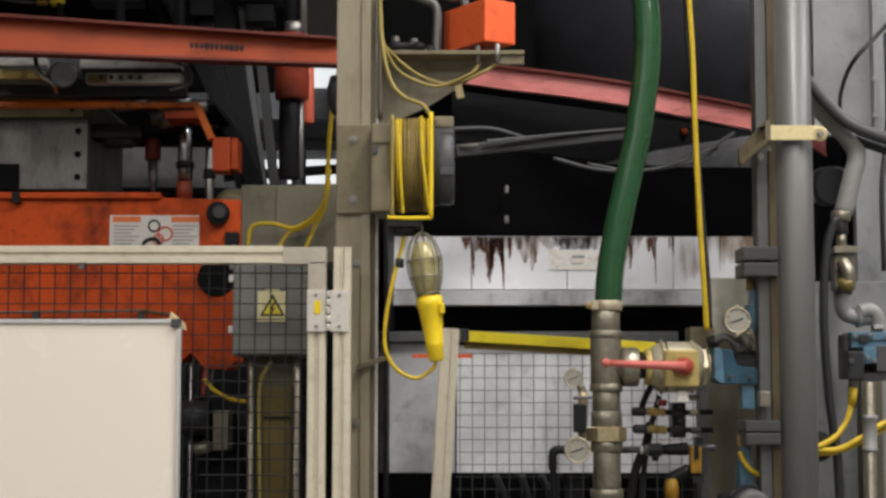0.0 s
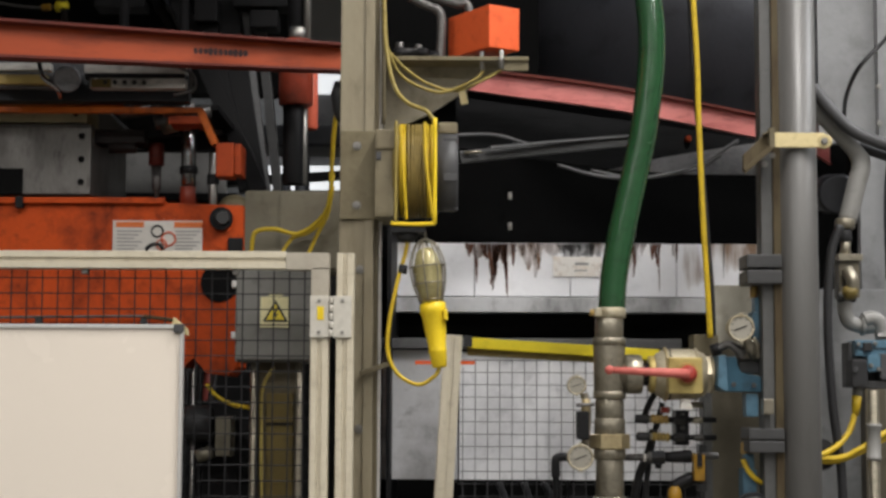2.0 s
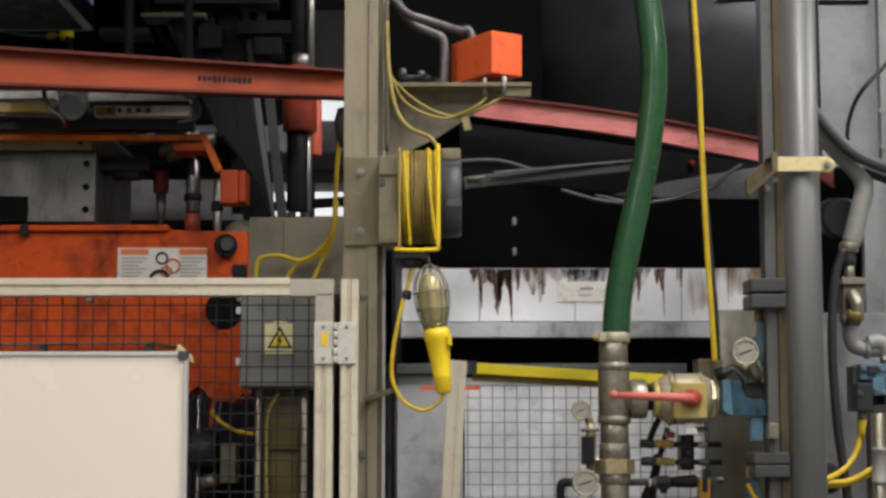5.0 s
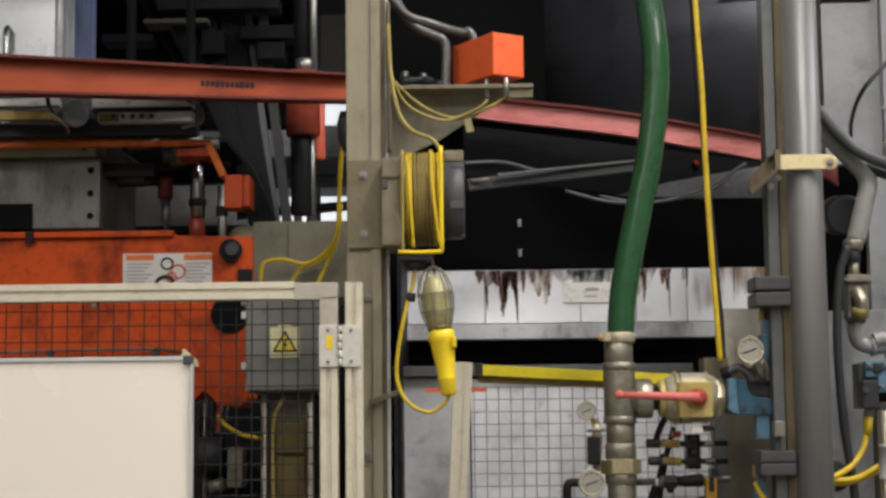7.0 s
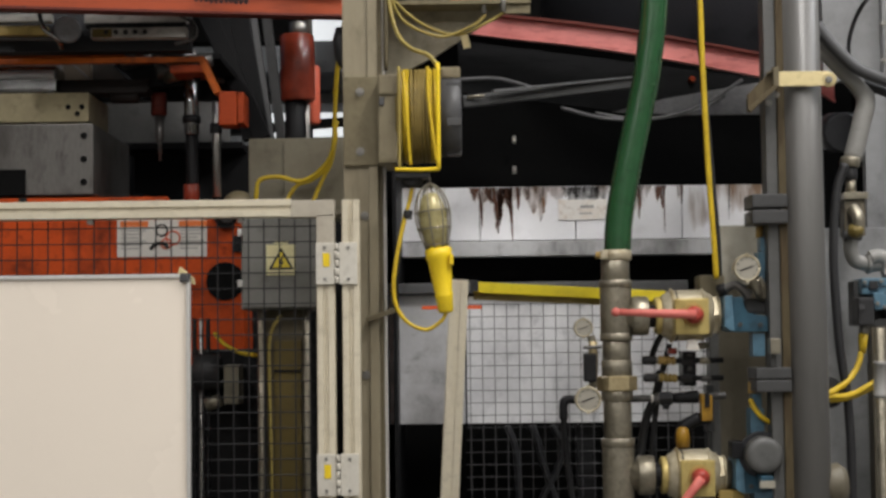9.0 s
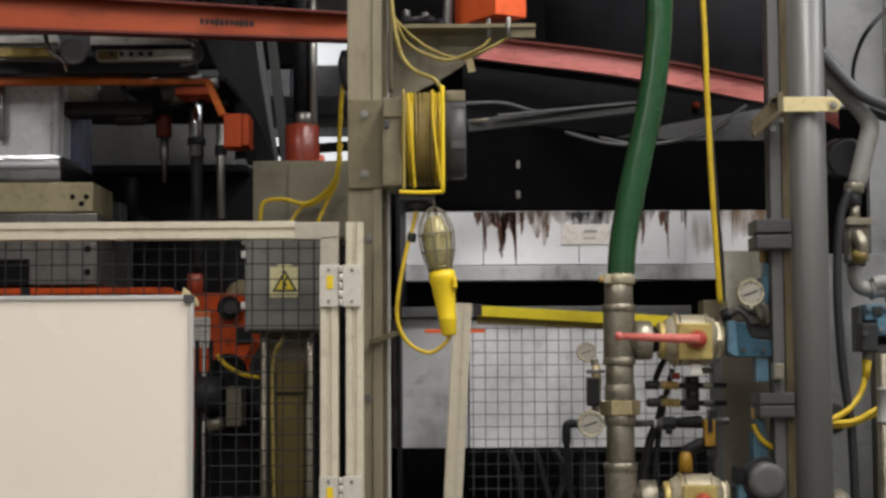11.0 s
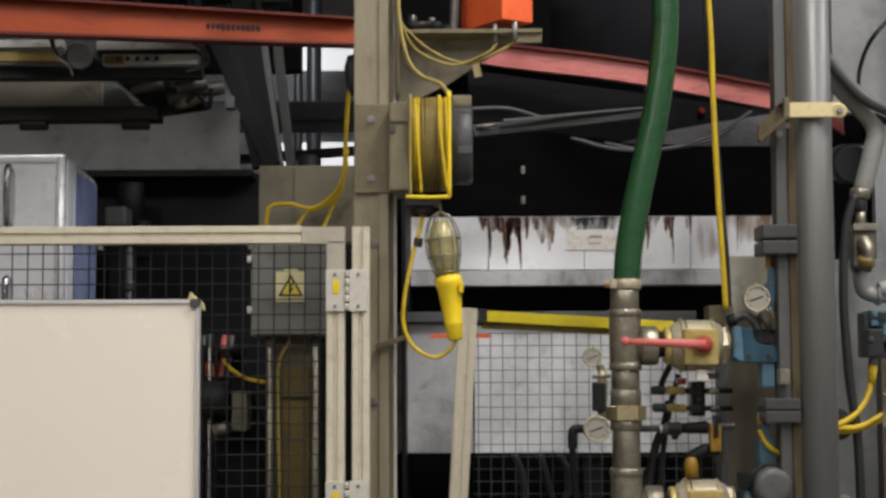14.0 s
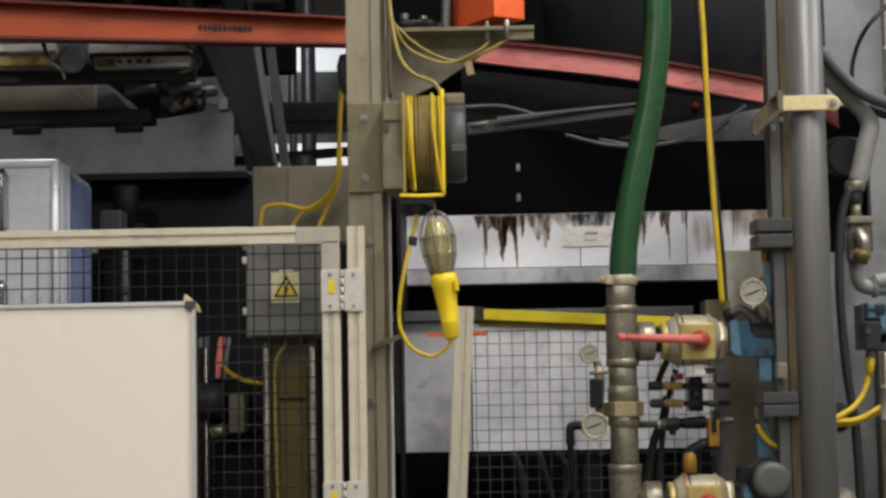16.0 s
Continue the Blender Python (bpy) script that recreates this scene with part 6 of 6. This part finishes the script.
solid("drop_cable", tube([(0.681, 4.620, 2.978), (0.689, 4.620, 2.715), (0.698, 4.620, 2.520), (0.717, 4.620, 2.294), (0.732, 4.620, 2.070), (0.744, 4.620, 1.910), (0.748, 4.620, 1.784)], 0.0068), RUBBER, (0.748, 4.620, 1.784), "black cable hanging beside the yellow one", "cable")

# ---- grey enclosure at the far right ----
enc = thing("grey_enclosure", (1.253, 5.1, 0), "light grey steel enclosure behind the pole", "enclosure")
part("upper_sheet", box(1.205, 2.3, 5.3, 5.34, 2.433, 3.4, 0.004), RGREY, enc)
part("upper_sheet_leg", box(1.334, 2.3, 5.3, 5.34, 1.934, 2.435, 0.003), RGREY, enc)
part("upper_flange", box(1.389, 1.406, 5.26, 5.3, 2.430, 3.4, 0.003), RGREY, enc)
part("lower_sheet", box(1.117, 2.3, 5.0, 5.04, 0, 1.939, 0.004), RGREY, enc)
part("lower_post", box(1.247, 1.311, 4.94, 5.0, 0, 1.781, 0.004), WARM, enc)
# near-black sheets paint the shade of the recess
part("recess_back", box(1.243, 1.6, 6.0, 6.04, 1.938, 2.6, 0.003), DEEPSHADE, enc)
part("recess", box(1.375, 2.3, 5.6, 5.64, 1.938, 2.558, 0.003), DEEPSHADE, enc)
part("upper_slot", box(1.207, 1.368, 5.293, 5.3, 2.971, 2.985, 0.002), DEEPSHADE, enc, "dark slot in the sheet")
for y in (140, 205):
    bolt(enc, 1.391, 5.26, EYE + 5.26 * math.tan(radians(5) + math.atan((441 - y) / 2926)), 0.008)
for pts, r, m in ((((1.051, 4.700, 2.503), (1.102, 4.700, 2.437), (1.178, 4.700, 2.368), (1.323, 4.700, 2.314)), 0.018, DGREY), (((1.059, 4.740, 2.469), (1.123, 4.740, 2.386), (1.204, 4.740, 2.332), (1.334, 4.740, 2.287)), 0.014, RUBBER),
                  (((1.361, 4.800, 2.742), (1.284, 4.800, 2.657), (1.208, 4.800, 2.573), (1.221, 5.000, 2.525), (1.288, 5.300, 2.507)), 0.0065, RUBBER),
                  (((1.100, 4.600, 2.091), (1.073, 4.600, 2.004), (1.061, 4.600, 1.815), (1.071, 4.600, 1.595), (1.092, 4.600, 1.409), (1.096, 4.600, 1.131), (1.086, 4.600, 0.526)), 0.0125, RUBBER),
                  (((1.388, 5.100, 2.723), (1.362, 5.000, 2.455), (1.326, 4.950, 2.223), (1.326, 4.950, 1.967)), 0.008, RUBBER)):
    solid("enclosure_hose", tube(list(pts), r), m, pts[-1], "dark hose in front of the enclosure", "hose", "enclosure hoses")
solid("elbow_pipe", tube([(1.020, 4.750, 2.505), (1.066, 4.750, 2.457), (1.137, 4.750, 2.382), (1.186, 4.750, 2.326), (1.200, 4.750, 2.284), (1.186, 4.750, 2.225), (1.158, 4.750, 2.119)], 0.0275, 18), PALEPIPE, (1.153, 4.750, 2.119), "grey bent conduit pipe", "pipe")
fit = thing("regulator", (1.137, 4.700, 1.787), "galvanised pipe fitting and elbow on the enclosure", "fitting")
part("nut", turned((1.142, 4.720, 2.093), (1.144, 4.720, 2.122), [(0, 0.024), (0.2, 0.029), (0.8, 0.029), (1, 0.026)], 16), GALV, fit)
part("stem", rod((1.143, 4.720, 2.057), (1.142, 4.720, 2.096), 0.02), RUBBER, fit)
part("neck", turned((1.143, 4.720, 2.018), (1.144, 4.720, 2.063), [(0, 0.018), (0.4, 0.014), (1, 0.015)], 16), GALV, fit)
part("body_flange", box(1.111, 1.180, 4.67, 4.75, 1.998, 2.018, 0.003), GALV, fit)
part("body", box(1.115, 1.174, 4.68, 4.75, 1.893, 1.998, 0.008), WARM, fit)
part("spout", tube([(1.134, 4.670, 1.972), (1.144, 4.650, 1.944), (1.145, 4.650, 1.916)], 0.018, 14), GALV, fit)
part("knob", turned((1.136, 4.655, 1.890), (1.136, 4.640, 1.921), [(0, 0.014), (0.3, 0.022), (0.8, 0.022), (1, 0.016)], 12), OCHRE, fit, "small ochre knob")
part("elbow", tube([(1.136, 4.700, 1.893), (1.134, 4.700, 1.859), (1.146, 4.700, 1.826), (1.182, 4.700, 1.814), (1.215, 4.700, 1.814)], 0.021, 14), PALEPIPE, fit)
part("elbow_nut", rod((1.176, 4.700, 1.816), (1.189, 4.700, 1.816), 0.029), PALEPIPE, fit)
part("elbow_bend", tube([(1.184, 4.690, 1.830), (1.212, 4.690, 1.835), (1.233, 4.690, 1.816), (1.240, 4.690, 1.768)], 0.022, 14), PALEPIPE, fit)
part("dark_nut", rod((1.111, 4.690, 1.896), (1.162, 4.690, 1.896), 0.016), FLANGE, fit)
part("side_cylinder", rod((1.163, 5.000, 2.229), (1.147, 4.800, 2.204), 0.06), GUNM, fit)
sol = thing("solenoid_valve", (1.174, 4.650, 1.635), "light blue solenoid valve with black plug and yellow cables", "valve")
part("body", box(1.142, 1.296, 4.62, 4.72, 1.726, 1.772, 0.005), BLUEL, sol)
part("body_gap", box(1.162, 1.187, 4.61, 4.64, 1.740, 1.765, 0.004), RUBBER, sol)
part("rear_block", box(1.131, 1.300, 4.66, 4.74, 1.640, 1.767, 0.004), FLANGE, sol)
part("cap", box(1.168, 1.204, 4.59, 4.66, 1.683, 1.729, 0.004), BLUEL, sol)
part("coil", box(1.206, 1.278, 4.6, 4.66, 1.661, 1.734, 0.006), DGREY, sol)
part("base", box(1.171, 1.277, 4.61, 4.68, 1.636, 1.658, 0.003), FLANGE, sol)
part("plug", box(1.122, 1.166, 4.58, 4.66, 1.639, 1.718, 0.007), RUBBER, sol)
part("plug_screw", rod((1.131, 4.580, 1.689), (1.129, 4.574, 1.689), 0.008), DGREY, sol)
for bx, bz in ((1.150, 1.760), (1.196, 1.762), (1.240, 1.758), (1.284, 1.762), (1.176, 1.700), (1.197, 1.690)):
    part("cap_screw", rod((bx, 4.62 if bz > 1.72 else 4.59, bz), (bx, 4.612 if bz > 1.72 else 4.582, bz), 0.006, 10), STEELBOLT, sol)
part("side_gland", hexnut((1.206, 4.63, 1.782), (1.232, 4.63, 1.782), 0.012), GREASY, sol)
part("body_seam", box(1.142, 1.296, 4.617, 4.622, 1.747, 1.750, 0), RUBBER, sol)
part("plug_neck", rod((1.144, 4.620, 1.611), (1.145, 4.620, 1.645), 0.014), STEELBOLT, sol)
part("sleeve", turned((1.138, 4.620, 1.561), (1.144, 4.620, 1.617), [(0, 0.01), (1, 0.0145)], 12), YCABLE, sol)
part("cable", tube([(1.138, 4.620, 1.572), (1.122, 4.610, 1.525), (1.085, 4.590, 1.483), (1.041, 4.570, 1.459), (1.002, 4.570, 1.441)], 0.0085), YCABLE, sol)
part("cable", tube([(1.304, 4.700, 1.539), (1.229, 4.660, 1.513), (1.163, 4.620, 1.478), (1.090, 4.580, 1.448), (1.018, 4.570, 1.445)], 0.0085), YCABLE, sol)
part("cable", tube([(1.309, 4.720, 1.523), (1.226, 4.680, 1.492), (1.157, 4.630, 1.462), (1.084, 4.590, 1.439), (1.020, 4.580, 1.436)], 0.0075), YCABLE, sol)
part("grommet", turned((1.051, 4.660, 1.453), (1.037, 4.600, 1.455), [(0, 0.045), (1, 0.04)], 18), RUBBER, sol)
solid("riser_pipe", rod((1.173, 4.56, 0), (1.173, 4.56, 1.632), 0.0155), GALV, (1.184, 4.56, 0), "galvanised riser pipe on the enclosure", "pipe")
part("coupling", turned((1.172, 4.560, 1.441), (1.174, 4.560, 1.541), [(0, 0.018), (0.02, 0.021), (0.1, 0.021), (0.12, 0.019), (0.88, 0.019), (0.9, 0.021), (0.98, 0.021), (1, 0.018)], 18), PALEPIPE, sol)
solid("pipe_stub", turned((0.965, 4.420, 1.216), (1.036, 4.420, 1.216), [(0, 0.05), (0.7, 0.06), (1, 0.045)], 20), WARM, (1.002, 4.420, 1.209), "round grey pipe end beside the pole", "pipe")


# ---- what moves ----
def motions():
    drop = [(0, 0), (7.05, 0), (7.3, 14), (7.5, 28), (8.0, 56), (8.5, 82), (9.0, 110), (9.5, 135), (10.0, 162), (10.2, 177), (10.7, 222), (11.2, 300), (11.7, 428), (12.0, 515),
            (12.3, 592), (12.6, 638), (12.9, 681), (13.1, 696), (13.4, 697), (16, 697)]
    unit = 5.3 / 2926 / 1.25
    base = carriage.location.copy()
    walk(carriage, [(t, Matrix.Translation(base + Vector((0, 0, -unit * d)))) for t, d in drop])
    start = crate.location.copy()
    rows = [(0, 0.62), (4.25, 0.62), (4.8, 0.5), (5.6, 0.14), (6.2, 0.0), (7.05, 0.0)]
    walk(crate, [(t, Matrix.Translation(start + Vector((0, 0, d)))) for t, d in rows]
         + [(t, Matrix.Translation(start + Vector((0, 0, -unit * d)))) for t, d in drop[2:]])
    fall = [(0, 0), (7.05, 0), (7.3, 6), (7.5, 12), (7.8, 17), (8.05, 19), (8.25, 12), (8.5, 5.5), (8.8, 2), (9.2, 0), (12.65, 0), (12.78, 3), (12.9, 16), (13.0, 48), (13.1, 112), (13.2, 185), (13.3, 260), (13.4, 328), (13.5, 386), (13.65, 458), (13.8, 515), (14.1, 680), (14.4, 760), (16, 765)]
    rest = frm.location.copy()
    walk(frm, [(t, Matrix.Translation(rest + Vector((0, 0, -unit * 0.98 * d)))) for t, d in fall])


motions()
